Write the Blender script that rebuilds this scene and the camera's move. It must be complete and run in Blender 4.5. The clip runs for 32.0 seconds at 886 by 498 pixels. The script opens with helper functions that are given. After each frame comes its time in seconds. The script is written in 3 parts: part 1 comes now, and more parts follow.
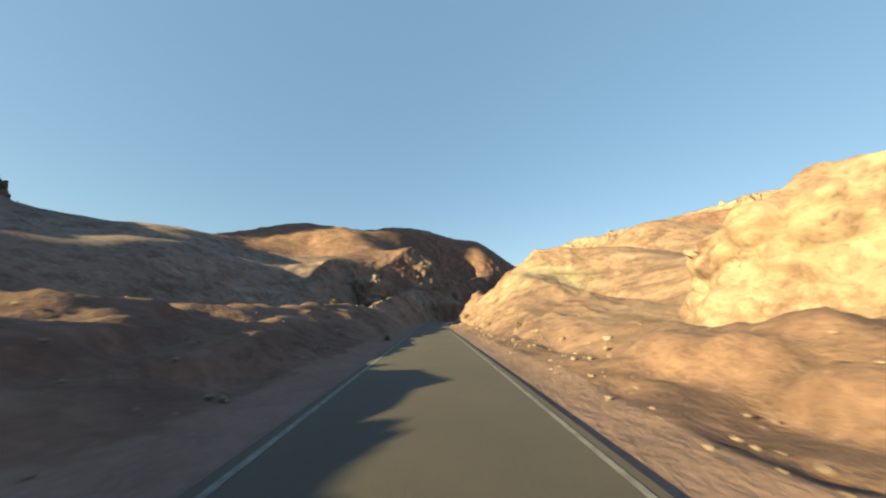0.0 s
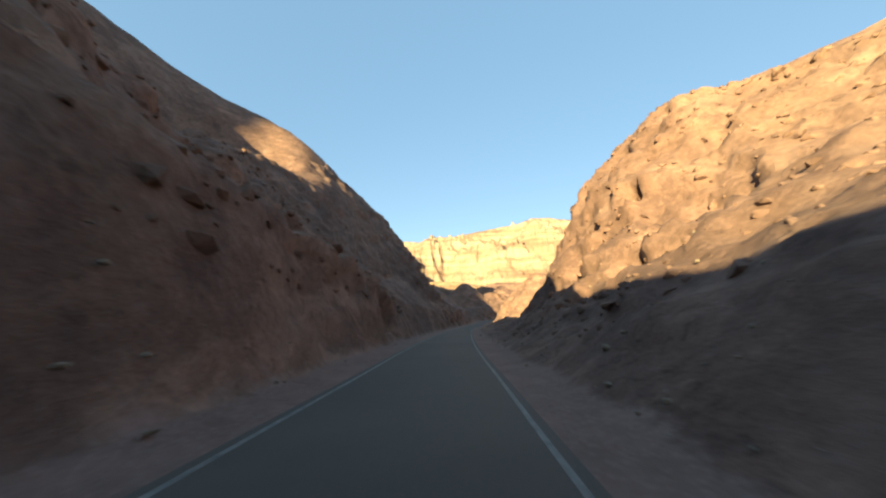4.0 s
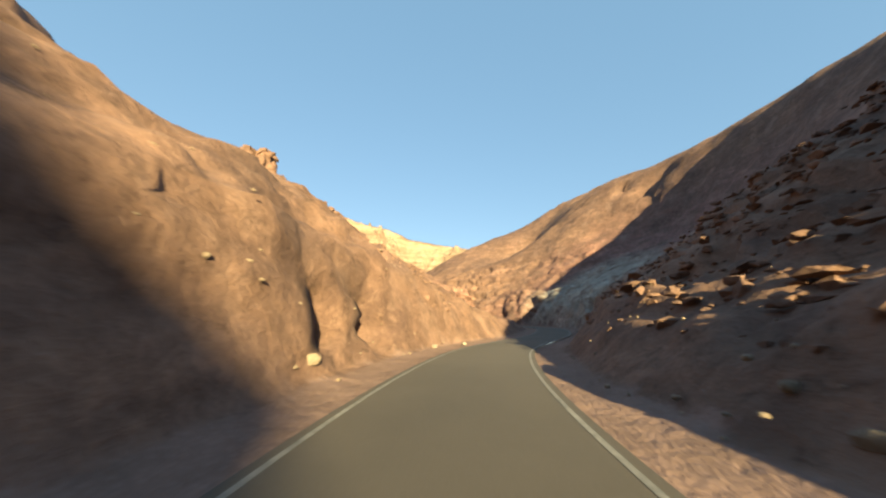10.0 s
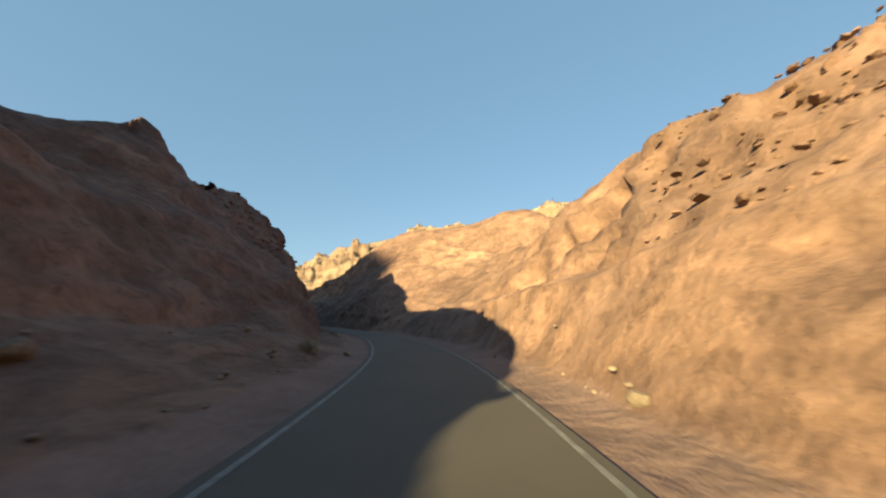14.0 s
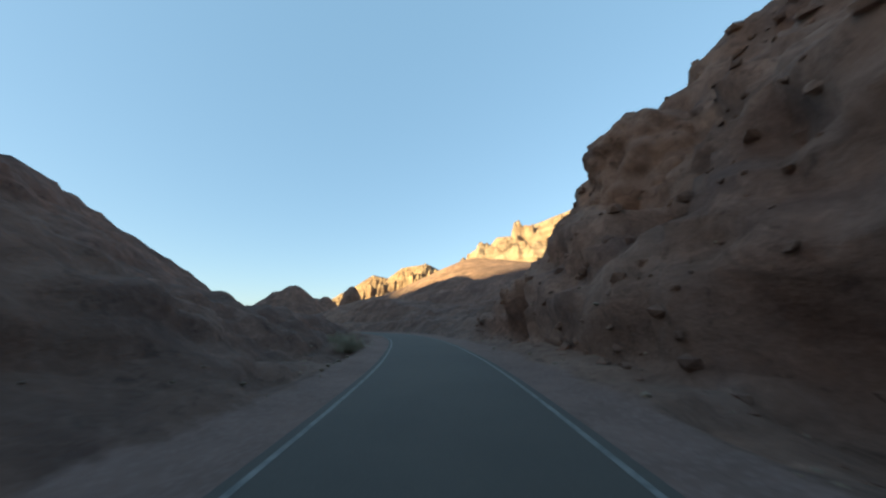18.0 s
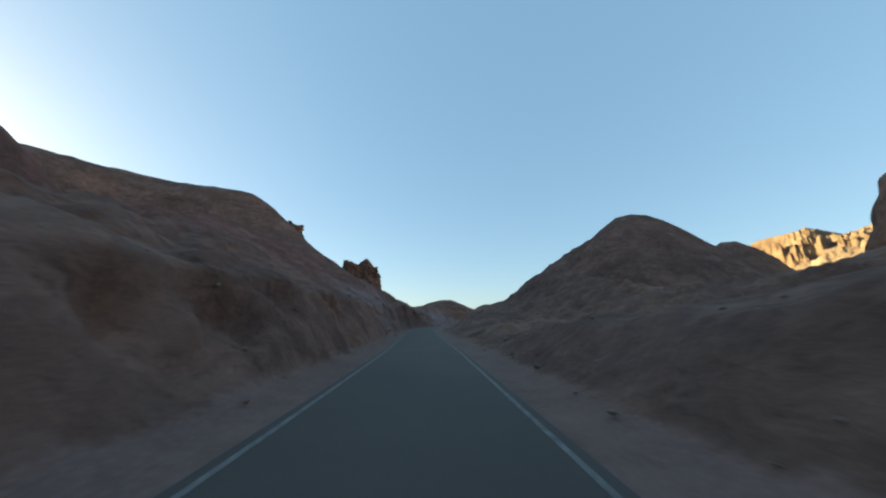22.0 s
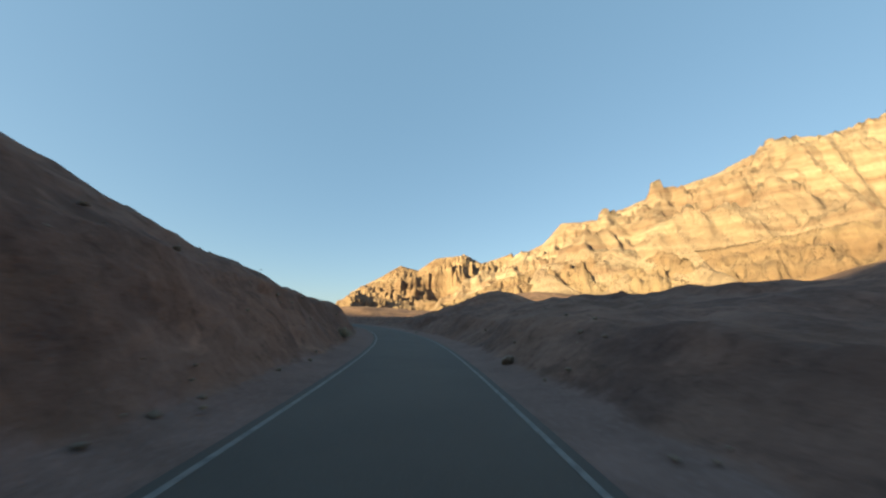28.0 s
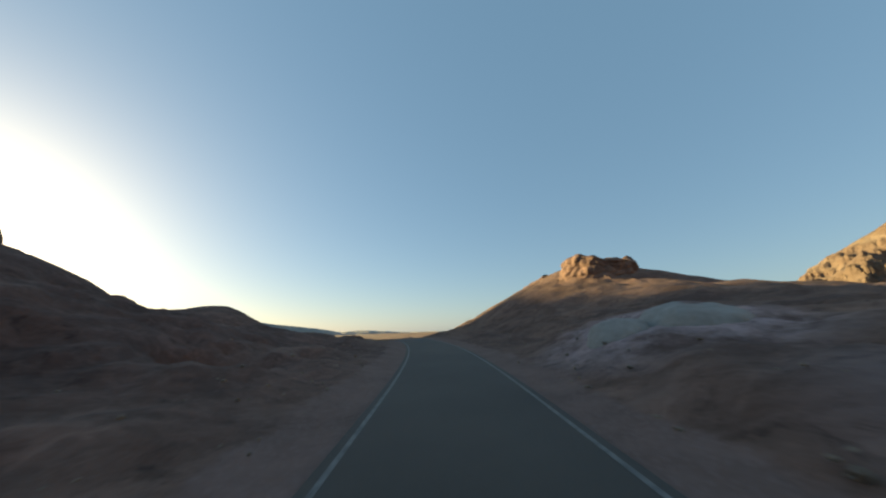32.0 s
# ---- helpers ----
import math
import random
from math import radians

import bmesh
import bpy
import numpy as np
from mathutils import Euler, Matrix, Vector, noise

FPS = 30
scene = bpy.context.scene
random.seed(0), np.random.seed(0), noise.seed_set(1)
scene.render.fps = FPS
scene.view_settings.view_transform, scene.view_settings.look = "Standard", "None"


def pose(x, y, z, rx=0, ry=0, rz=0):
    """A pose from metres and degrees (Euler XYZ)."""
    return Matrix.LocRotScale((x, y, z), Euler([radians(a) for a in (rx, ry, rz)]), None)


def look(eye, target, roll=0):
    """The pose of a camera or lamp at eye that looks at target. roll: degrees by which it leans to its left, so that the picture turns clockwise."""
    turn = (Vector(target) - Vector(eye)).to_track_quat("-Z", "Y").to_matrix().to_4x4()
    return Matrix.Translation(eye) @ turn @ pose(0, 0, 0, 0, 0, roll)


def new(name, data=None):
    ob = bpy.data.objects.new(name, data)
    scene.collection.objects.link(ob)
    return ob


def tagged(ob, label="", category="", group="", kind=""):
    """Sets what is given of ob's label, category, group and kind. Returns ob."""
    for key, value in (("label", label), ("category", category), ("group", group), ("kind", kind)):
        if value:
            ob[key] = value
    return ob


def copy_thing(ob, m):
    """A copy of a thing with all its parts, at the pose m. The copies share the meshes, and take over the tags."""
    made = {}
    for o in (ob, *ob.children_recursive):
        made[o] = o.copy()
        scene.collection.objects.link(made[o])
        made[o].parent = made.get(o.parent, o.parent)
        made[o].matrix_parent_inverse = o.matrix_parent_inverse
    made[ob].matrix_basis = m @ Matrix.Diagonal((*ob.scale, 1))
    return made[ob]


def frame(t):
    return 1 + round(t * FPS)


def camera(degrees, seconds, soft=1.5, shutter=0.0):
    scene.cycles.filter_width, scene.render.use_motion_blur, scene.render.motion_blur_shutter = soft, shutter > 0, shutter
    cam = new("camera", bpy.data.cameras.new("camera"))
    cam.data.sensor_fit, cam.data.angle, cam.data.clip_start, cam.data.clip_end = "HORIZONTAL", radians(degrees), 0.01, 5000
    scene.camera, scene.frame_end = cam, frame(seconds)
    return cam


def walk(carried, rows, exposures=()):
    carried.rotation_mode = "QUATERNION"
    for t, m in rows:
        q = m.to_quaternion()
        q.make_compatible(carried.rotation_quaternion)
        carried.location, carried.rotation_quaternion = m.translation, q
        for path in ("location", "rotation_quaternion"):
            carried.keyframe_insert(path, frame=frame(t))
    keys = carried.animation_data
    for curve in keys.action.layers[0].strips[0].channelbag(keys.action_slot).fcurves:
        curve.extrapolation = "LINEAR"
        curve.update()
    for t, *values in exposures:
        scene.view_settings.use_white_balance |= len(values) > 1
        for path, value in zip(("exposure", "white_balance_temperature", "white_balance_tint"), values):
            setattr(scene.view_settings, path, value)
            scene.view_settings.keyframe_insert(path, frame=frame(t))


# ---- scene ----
# The camera rides in a car along a narrow one-way road through a desert canyon.
cam = camera(108.1, 32.0, soft=2.2, shutter=0.1)
# seconds, eye, tilt, turn, roll
PATH = [
    (0, (-0.00, 0.00, 1.35), 101.70, 0.00, 0.84),
    (0.5, (-0.44, 14.39, 1.28), 101.27, 0.39, 1.17),
    (1, (-0.83, 28.60, 1.23), 101.34, 0.30, 1.22),
    (1.5, (-1.05, 42.54, 1.20), 101.72, -0.93, -0.21),
    (2, (-1.03, 56.14, 1.14), 101.87, -3.01, -1.28),
    (2.5, (-0.30, 69.40, 1.10), 102.22, -9.21, -0.58),
    (3, (2.57, 82.36, 1.04), 102.16, -19.21, -0.24),
    (3.5, (7.47, 94.75, 0.97), 102.27, -26.83, -0.38),
    (4, (13.93, 106.58, 0.90), 102.67, -32.58, -0.49),
    (4.5, (21.70, 117.64, 0.91), 102.86, -36.61, -1.08),
    (5, (29.50, 128.69, 0.89), 102.54, -37.61, -0.56),
    (5.5, (37.47, 139.56, 0.85), 102.24, -38.67, -0.20),
    (6, (45.70, 150.12, 0.81), 102.14, -40.92, 0.11),
    (6.5, (54.28, 160.23, 0.83), 102.25, -43.55, 0.45),
    (7, (62.99, 169.99, 0.98), 102.71, -43.77, -0.25),
    (7.5, (71.86, 179.59, 1.15), 102.97, -43.98, -0.34),
    (8, (80.66, 189.01, 1.35), 103.01, -44.30, 0.02),
    (8.5, (89.18, 198.29, 1.56), 102.77, -44.67, -1.18),
    (9, (97.80, 207.27, 1.81), 102.55, -46.60, -2.32),
    (9.5, (107.22, 215.13, 2.21), 103.71, -56.76, -1.46),
    (10, (118.22, 220.54, 2.72), 105.05, -71.11, 0.21),
    (10.5, (130.12, 223.09, 3.21), 104.64, -88.73, 0.19),
    (11, (142.42, 222.24, 3.74), 104.60, -100.71, 0.06),
    (11.5, (154.70, 220.48, 4.36), 105.45, -98.04, -0.17),
    (12, (167.28, 220.88, 5.04), 105.88, -80.01, -0.31),
    (12.5, (178.73, 226.09, 5.67), 106.10, -55.60, -0.59),
    (13, (187.54, 234.96, 6.18), 104.41, -39.02, -0.34),
    (13.5, (194.13, 245.85, 6.59), 104.20, -27.37, 0.59),
    (14, (200.05, 257.41, 6.99), 104.47, -28.73, 0.70),
    (14.5, (205.90, 269.40, 7.39), 103.90, -24.88, -0.19),
    (15, (209.55, 282.17, 7.78), 103.25, -9.79, -0.69),
    (15.5, (209.36, 294.87, 8.22), 104.73, 5.55, 0.24),
    (16, (207.27, 307.33, 8.67), 104.93, 10.03, 0.04),
    (16.5, (205.04, 319.68, 9.12), 104.69, 7.05, -0.15),
    (17, (203.82, 332.08, 9.53), 104.39, 0.78, -0.38),
    (17.5, (203.78, 344.43, 9.89), 104.02, -3.81, -0.73),
    (18, (203.73, 356.67, 10.19), 103.32, -1.01, -1.09),
    (18.5, (203.30, 368.82, 10.37), 102.86, 2.30, 0.04),
    (19, (201.81, 380.78, 10.48), 102.75, 9.15, 0.44),
    (19.5, (198.84, 392.45, 10.54), 102.57, 17.01, 0.08),
    (20, (194.30, 403.64, 10.57), 103.24, 25.03, -0.36),
    (20.5, (188.03, 414.27, 10.58), 103.10, 33.06, -0.53),
    (21, (179.88, 424.14, 10.60), 102.78, 41.18, -0.92),
    (21.5, (170.18, 433.22, 10.69), 103.68, 46.85, -0.76),
    (22, (159.56, 442.09, 10.84), 103.65, 49.79, 0.05),
    (22.5, (148.27, 450.98, 11.03), 103.17, 50.73, 0.33),
    (23, (136.67, 459.96, 11.28), 104.08, 51.62, -0.36),
    (23.5, (124.83, 468.85, 11.52), 103.35, 50.99, -0.49),
    (24, (113.35, 478.17, 11.77), 103.68, 47.05, -0.61),
    (24.5, (102.79, 488.46, 11.97), 103.39, 41.75, -0.01),
    (25, (93.49, 499.53, 12.15), 102.79, 35.36, -0.34),
    (25.5, (85.80, 511.42, 12.31), 102.91, 26.07, 0.61),
    (26, (80.59, 524.29, 12.45), 103.04, 14.86, 0.85),
    (26.5, (78.25, 538.14, 12.56), 102.93, 3.23, 1.83),
    (27, (77.78, 552.13, 12.73), 103.08, -2.53, 1.31),
    (27.5, (78.12, 566.10, 12.95), 103.41, -3.47, 1.17),
    (28, (78.24, 580.07, 13.23), 103.82, -0.63, 1.37),
    (28.5, (77.33, 594.04, 13.57), 104.10, 4.94, 1.95),
    (29, (74.89, 607.88, 13.96), 103.87, 12.26, -0.57),
    (29.5, (70.73, 621.30, 14.31), 103.57, 17.74, -0.18),
    (30, (65.47, 634.56, 14.61), 103.03, 22.07, 0.25),
    (30.5, (59.05, 647.19, 14.93), 103.39, 29.16, 0.20),
    (31, (50.88, 658.87, 15.39), 103.61, 38.71, -0.71),
    (31.5, (40.83, 668.71, 16.10), 104.20, 50.54, 0.01),
    (32, (28.86, 676.11, 17.00), 104.83, 62.45, -1.94),
]
walk(cam, [(t, pose(*eye, 0, 0, turn) @ pose(0, 0, 0, tilt, 0, 0) @ pose(0, 0, 0, 0, 0, roll)) for t, eye, tilt, turn, roll in PATH], [(t, stops, 6500, 7) for t, stops in ((0, 2.25), (2, 2.3), (4, 2.6), (9, 2.45), (12, 2.5), (13, 2.2), (14, 2.2), (16, 2.5), (18, 2.6), (20, 2.5), (23, 2.4), (26, 2.25), (29, 2.25), (31, 2.2), (32, 1.85))])

# ---- light: low evening sun from behind the western rim, clear sky ----
SUN_TURN, SUN_HEIGHT = 123.0, 12.1  # degrees from +y to the left, and above the horizon
world = bpy.data.worlds.new("sky")
scene.world = world
world.use_nodes = True
sky = world.node_tree.nodes.new("ShaderNodeTexSky")
sky.sky_type = "NISHITA"
sky.sun_disc = False
sky.sun_elevation = radians(SUN_HEIGHT)
sky.sun_rotation = radians(-SUN_TURN)
sky.air_density, sky.dust_density, sky.ozone_density = 1.0, 0.8, 0.5
background = world.node_tree.nodes["Background"]
background.inputs["Strength"].default_value = 0.055
clear = world.node_tree.nodes.new("ShaderNodeMix")  # dry desert air: a flatter, evenly blue sky
clear.data_type = "RGBA"
clear.inputs["Factor"].default_value = 0.62
clear.inputs["B"].default_value = (0.90, 1.72, 2.55, 1)
world.node_tree.links.new(sky.outputs["Color"], clear.inputs["A"])
world.node_tree.links.new(clear.outputs["Result"], background.inputs["Color"])
sun = new("sun", bpy.data.lights.new("sun", "SUN"))
sun.data.energy = 5.0
sun.data.angle = radians(0.5)
sun.data.color = (1.0, 0.80, 0.39)
toward = Vector((-math.sin(radians(SUN_TURN)), math.cos(radians(SUN_TURN)), math.tan(radians(SUN_HEIGHT))))
sun.matrix_world = look(toward * 1000, (0, 0, 0))

# ---- helpers of this scene ----
rng = np.random.default_rng(7)


def lattice(ix, iy, iz, seed):
    """A fixed random value for every whole-numbered place."""
    h = (ix * 374761393 + iy * 668265263 + iz * 2147483647 + seed * 1274126177) & 0xFFFFFFFF
    h = ((h ^ (h >> 13)) * 1274126177) & 0xFFFFFFFF
    return ((h ^ (h >> 16)) & 0xFFFFFF) / float(0xFFFFFF) * 2 - 1


def grain(x, y, z, seed=0):
    """Smooth noise between -1 and 1."""
    fx, fy, fz = np.floor(x), np.floor(y), np.floor(z)
    ix, iy, iz = fx.astype(np.int64), fy.astype(np.int64), fz.astype(np.int64)
    u, v, w = x - fx, y - fy, z - fz
    u, v, w = u * u * (3 - 2 * u), v * v * (3 - 2 * v), w * w * (3 - 2 * w)
    total = 0
    for a in (0, 1):
        for b in (0, 1):
            for c in (0, 1):
                total = total + lattice(ix + a, iy + b, iz + c, seed) * (u if a else 1 - u) * (v if b else 1 - v) * (w if c else 1 - w)
    return total


def rough(x, y, z, size, octaves=4, seed=0, ridged=False):
    """Fractal noise: size is that of the largest lumps, in metres."""
    total, gain = 0, 1.0
    for n in range(octaves):
        g = grain(x / size + 17.3 * n, y / size, z / size, seed + n)
        total = total + gain * ((1 - 2 * np.abs(g)) if ridged else g)
        size, gain = size / 2.03, gain * 0.5
    return total


def cells(x, y, z, size, seed=0):
    """For every place the distance to the nearest of scattered seeds, and how much farther the second one is, in parts of size."""
    x, y, z = x / size, y / size, z / size
    ix, iy, iz = (np.floor(v).astype(np.int64) for v in (x, y, z))
    first, second = np.full(len(x), 9.0), np.full(len(x), 9.0)
    for a in (-1, 0, 1):
        for b in (-1, 0, 1):
            for c in (-1, 0, 1):
                jx, jy, jz = ix + a, iy + b, iz + c
                far = np.sqrt((jx + 0.5 + 0.42 * lattice(jx, jy, jz, seed) - x) ** 2 + (jy + 0.5 + 0.42 * lattice(jx, jy, jz, seed + 1) - y) ** 2 + (jz + 0.5 + 0.42 * lattice(jx, jy, jz, seed + 2) - z) ** 2)
                second = np.minimum(second, np.maximum(first, far))
                first = np.minimum(first, far)
    return first, second - first


def smooth(a, b, x):
    t = np.clip((x - a) / (b - a), 0, 1)
    return t * t * (3 - 2 * t)


def sheet(name, places, faces, material):
    """One mesh object from arrays of places and quads."""
    me = bpy.data.meshes.new(name)
    me.vertices.add(len(places))
    me.vertices.foreach_set("co", np.ascontiguousarray(places, np.float32).ravel())
    me.loops.add(faces.size)
    me.loops.foreach_set("vertex_index", np.ascontiguousarray(faces, np.int32).ravel())
    me.polygons.add(len(faces))
    me.polygons.foreach_set("loop_start", np.arange(0, faces.size, 4, dtype=np.int32))
    me.update(calc_edges=True)
    me.polygons.foreach_set("use_smooth", np.ones(len(faces), bool))
    me.materials.append(material)
    return new(name, me)


def quads(rows, cols, first=0):
    n = first + np.arange(rows * cols).reshape(rows, cols)
    return np.stack([n[:-1, :-1], n[:-1, 1:], n[1:, 1:], n[1:, :-1]], -1).reshape(-1, 4)


# ---- materials ----
def node_material(name):
    m = bpy.data.materials.new(name)
    m.use_nodes = True
    return m, m.node_tree.nodes, m.node_tree.links, m.node_tree.nodes["Principled BSDF"]


def noise_node(nodes, links, where, scale, detail=6, roughness=0.6):
    n = nodes.new("ShaderNodeTexNoise")
    n.inputs["Scale"].default_value, n.inputs["Detail"].default_value, n.inputs["Roughness"].default_value = scale, detail, roughness
    links.new(where, n.inputs["Vector"])
    return n.outputs["Fac"]


def ramp(nodes, links, value, *stops):
    r = nodes.new("ShaderNodeValToRGB")
    while len(r.color_ramp.elements) < len(stops):
        r.color_ramp.elements.new(0.5)
    for e, (at, colour) in zip(r.color_ramp.elements, stops):
        e.position, e.color = at, (*colour, 1) if isinstance(colour, tuple) else (colour, colour, colour, 1)
    links.new(value, r.inputs["Fac"])
    return r.outputs["Color"]


def mix(nodes, links, amount, a, b, kind="MIX"):
    m = nodes.new("ShaderNodeMix")
    m.data_type, m.blend_type = "RGBA", kind
    for socket, value in ((m.inputs["Factor"], amount), (m.inputs["A"], a), (m.inputs["B"], b)):
        if isinstance(value, bpy.types.NodeSocket):
            links.new(value, socket)
        elif isinstance(value, tuple):
            socket.default_value = (*value, 1)
        else:
            socket.default_value = value
    return m.outputs["Result"]


def bumped(nodes, links, shader, height, strength, distance):
    b = nodes.new("ShaderNodeBump")
    b.inputs["Strength"].default_value, b.inputs["Distance"].default_value = strength, distance
    links.new(height, b.inputs["Height"])
    links.new(b.outputs["Normal"], shader.inputs["Normal"])
    return b


def patch(nodes, links, where, centre, reach):
    """A soft-edged region round a place."""
    d = nodes.new("ShaderNodeVectorMath")
    d.operation = "DISTANCE"
    links.new(where, d.inputs[0])
    d.inputs[1].default_value = centre
    m = nodes.new("ShaderNodeMapRange")
    m.inputs["From Min"].default_value, m.inputs["From Max"].default_value = reach, reach * 0.45
    links.new(d.outputs["Value"], m.inputs["Value"])
    return m.outputs["Result"]


def times_(nodes, links, a, b):
    m = nodes.new("ShaderNodeMath")
    m.operation = "MULTIPLY"
    m.use_clamp = True
    links.new(a, m.inputs[0])
    links.new(b, m.inputs[1])
    return m.outputs["Value"]


def voronoi_node(nodes, links, where, scale, feature="F1"):
    v = nodes.new("ShaderNodeTexVoronoi")
    v.feature = feature
    v.inputs["Scale"].default_value = scale
    links.new(where, v.inputs["Vector"])
    return v.outputs["Distance"]


def added(nodes, links, a, b, weight):
    m = nodes.new("ShaderNodeMath")
    m.operation = "MULTIPLY_ADD"
    links.new(b, m.inputs[0])
    m.inputs[1].default_value = weight
    links.new(a, m.inputs[2])
    return m.outputs["Value"]


# beds and stains of other colours: place, reach in metres, colour
BEDS = [
    ((21, 17, 3), 14, (0.285, 0.222, 0.165)),
    ((-40, 50, 6), 42, (0.204, 0.157, 0.134)),
    ((45, 50, 8), 66, (0.226, 0.153, 0.112)),
    ((14, 47, 5), 10, (0.205, 0.177, 0.120)),
    ((-4, 80, 5), 11, (0.205, 0.168, 0.138)),
    ((-14, 64, 4), 16, (0.178, 0.140, 0.112)),
    ((0, 106, 9), 18, (0.182, 0.143, 0.113)),
    ((71, 186, 4), 7, (0.192, 0.143, 0.135)),
    ((178, 210, 14), 36, (0.165, 0.086, 0.077)),
    ((181, 214, 10), 15, (0.275, 0.258, 0.225)),
    ((166, 211, 9), 13, (0.262, 0.244, 0.212)),
    ((153, 208, 16), 9, (0.218, 0.186, 0.181)),
    ((150, 216, 5), 7, (0.182, 0.128, 0.096)),
    ((232, 300, 24), 15, (0.289, 0.179, 0.127)),
    ((112, 444, 24), 34, (0.154, 0.073, 0.058)),
    ((127, 459, 13), 7, (0.223, 0.154, 0.145)),
    ((118, 466, 13), 6, (0.213, 0.141, 0.130)),
    ((168, 441, 12), 7, (0.213, 0.132, 0.105)),
    ((82, 503, 13), 17, (0.223, 0.162, 0.158)),
    ((70, 516, 15), 13, (0.213, 0.166, 0.154)),
    ((22, 688, 17), 5, (0.363, 0.273, 0.271)),
    ((38, 677.5, 15.6), 3.6, (0.289, 0.218, 0.212)),
    ((30, 684, 16), 4, (0.235, 0.175, 0.169)),
]


def cell_tint(nodes, links, where, scale):
    """A value of its own for every stone of a rubble of that scale."""
    v = nodes.new("ShaderNodeTexVoronoi")
    v.inputs["Scale"].default_value = scale
    links.new(where, v.inputs["Vector"])
    parted = nodes.new("ShaderNodeSeparateColor")
    links.new(v.outputs["Color"], parted.inputs["Color"])
    return parted.outputs["Red"], v.outputs["Distance"]


def rock_colours(nodes, links, where):
    broad = noise_node(nodes, links, where, 0.022, 4)
    fine = noise_node(nodes, links, where, 0.3, 8, 0.72)
    grit = noise_node(nodes, links, where, 2.5, 6, 0.75)
    wavy = nodes.new("ShaderNodeTexNoise")
    wavy.inputs["Scale"].default_value, wavy.inputs["Detail"].default_value = 0.6, 4
    links.new(where, wavy.inputs["Vector"])
    bent = nodes.new("ShaderNodeVectorMath")
    bent.operation = "MULTIPLY_ADD"
    links.new(wavy.outputs["Color"], bent.inputs[0])
    bent.inputs[1].default_value = (2.2, 2.2, 2.2)
    links.new(where, bent.inputs[2])
    bent = bent.outputs["Vector"]
    c = ramp(nodes, links, broad, (0.34, (0.114, 0.067, 0.054)), (0.5, (0.158, 0.094, 0.070)), (0.66, (0.201, 0.120, 0.086)))
    for place, reach, colour in BEDS:
        at = times_(nodes, links, patch(nodes, links, where, place, reach), ramp(nodes, links, fine, (0.33, 0.15), (0.47, 1.0)))
        c = mix(nodes, links, at, c, colour)
    big = noise_node(nodes, links, bent, 0.16, 5, 0.65)
    small, edge = cell_tint(nodes, links, bent, 1.1)
    c = mix(nodes, links, 0.75, c, ramp(nodes, links, big, (0.32, 0.6), (0.5, 0.95), (0.68, 1.35)), "MULTIPLY")
    c = mix(nodes, links, 0.28, c, ramp(nodes, links, small, (0.0, 0.5), (0.4, 0.9), (0.85, 1.1), (1.0, 1.7)), "MULTIPLY")
    tilted = nodes.new("ShaderNodeMapping")
    tilted.inputs["Rotation"].default_value = (0.3, 0.18, 0)
    tilted.inputs["Scale"].default_value = (0.07, 0.07, 0.8)
    links.new(bent, tilted.inputs["Vector"])
    strata = noise_node(nodes, links, tilted.outputs["Vector"], 1.0, 7, 0.68)
    c = mix(nodes, links, 0.8, c, ramp(nodes, links, strata, (0.34, 0.62), (0.46, 1.05), (0.53, 0.85), (0.66, 1.4)), "MULTIPLY")
    speck = noise_node(nodes, links, bent, 1.7, 9, 0.78)
    c = mix(nodes, links, 0.9, c, ramp(nodes, links, speck, (0.36, 0.45), (0.46, 0.95), (0.58, 1.05), (0.72, 1.5)), "MULTIPLY")
    streak = nodes.new("ShaderNodeMapping")
    streak.inputs["Scale"].default_value = (0.5, 0.5, 0.12)
    links.new(bent, streak.inputs["Vector"])
    wash = noise_node(nodes, links, streak.outputs["Vector"], 0.9, 5, 0.6)
    c = mix(nodes, links, ramp(nodes, links, wash, (0.52, 0.0), (0.7, 0.55)), c, (0.209, 0.138, 0.112))
    c = mix(nodes, links, ramp(nodes, links, fine, (0.36, 0.8), (0.52, 0.0)), c, (0.074, 0.045, 0.038))
    c = mix(nodes, links, ramp(nodes, links, grit, (0.5, 0.0), (0.72, 0.45)), c, (0.209, 0.133, 0.106))
    return c, fine, grit, edge


def hillside_material():
    m, nodes, links, shader = node_material("desert_hillside")
    where = nodes.new("ShaderNodeNewGeometry").outputs["Position"]
    c, fine, grit, edge = rock_colours(nodes, links, where)
    mask = nodes.new("ShaderNodeAttribute")
    mask.attribute_name = "gravel"
    dust = noise_node(nodes, links, where, 0.7, 6, 0.75)
    pebbles = voronoi_node(nodes, links, where, 9)
    g = ramp(nodes, links, dust, (0.35, (0.131, 0.085, 0.070)), (0.65, (0.190, 0.123, 0.104)))
    g = mix(nodes, links, ramp(nodes, links, pebbles, (0.1, 0.5), (0.5, 0.0)), g, (0.221, 0.150, 0.136))
    ragged = added(nodes, links, mask.outputs["Fac"], dust, 1.0)
    c = mix(nodes, links, ramp(nodes, links, ragged, (0.85, 0.0), (1.1, 1.0)), c, g)
    links.new(c, shader.inputs["Base Color"])
    shader.inputs["Roughness"].default_value = 0.95
    shader.inputs["Specular IOR Level"].default_value = 0.2
    height = added(nodes, links, fine, edge, -0.08)
    height = added(nodes, links, height, grit, 0.08)
    bumped(nodes, links, shader, height, 0.5, 0.6)
    return m


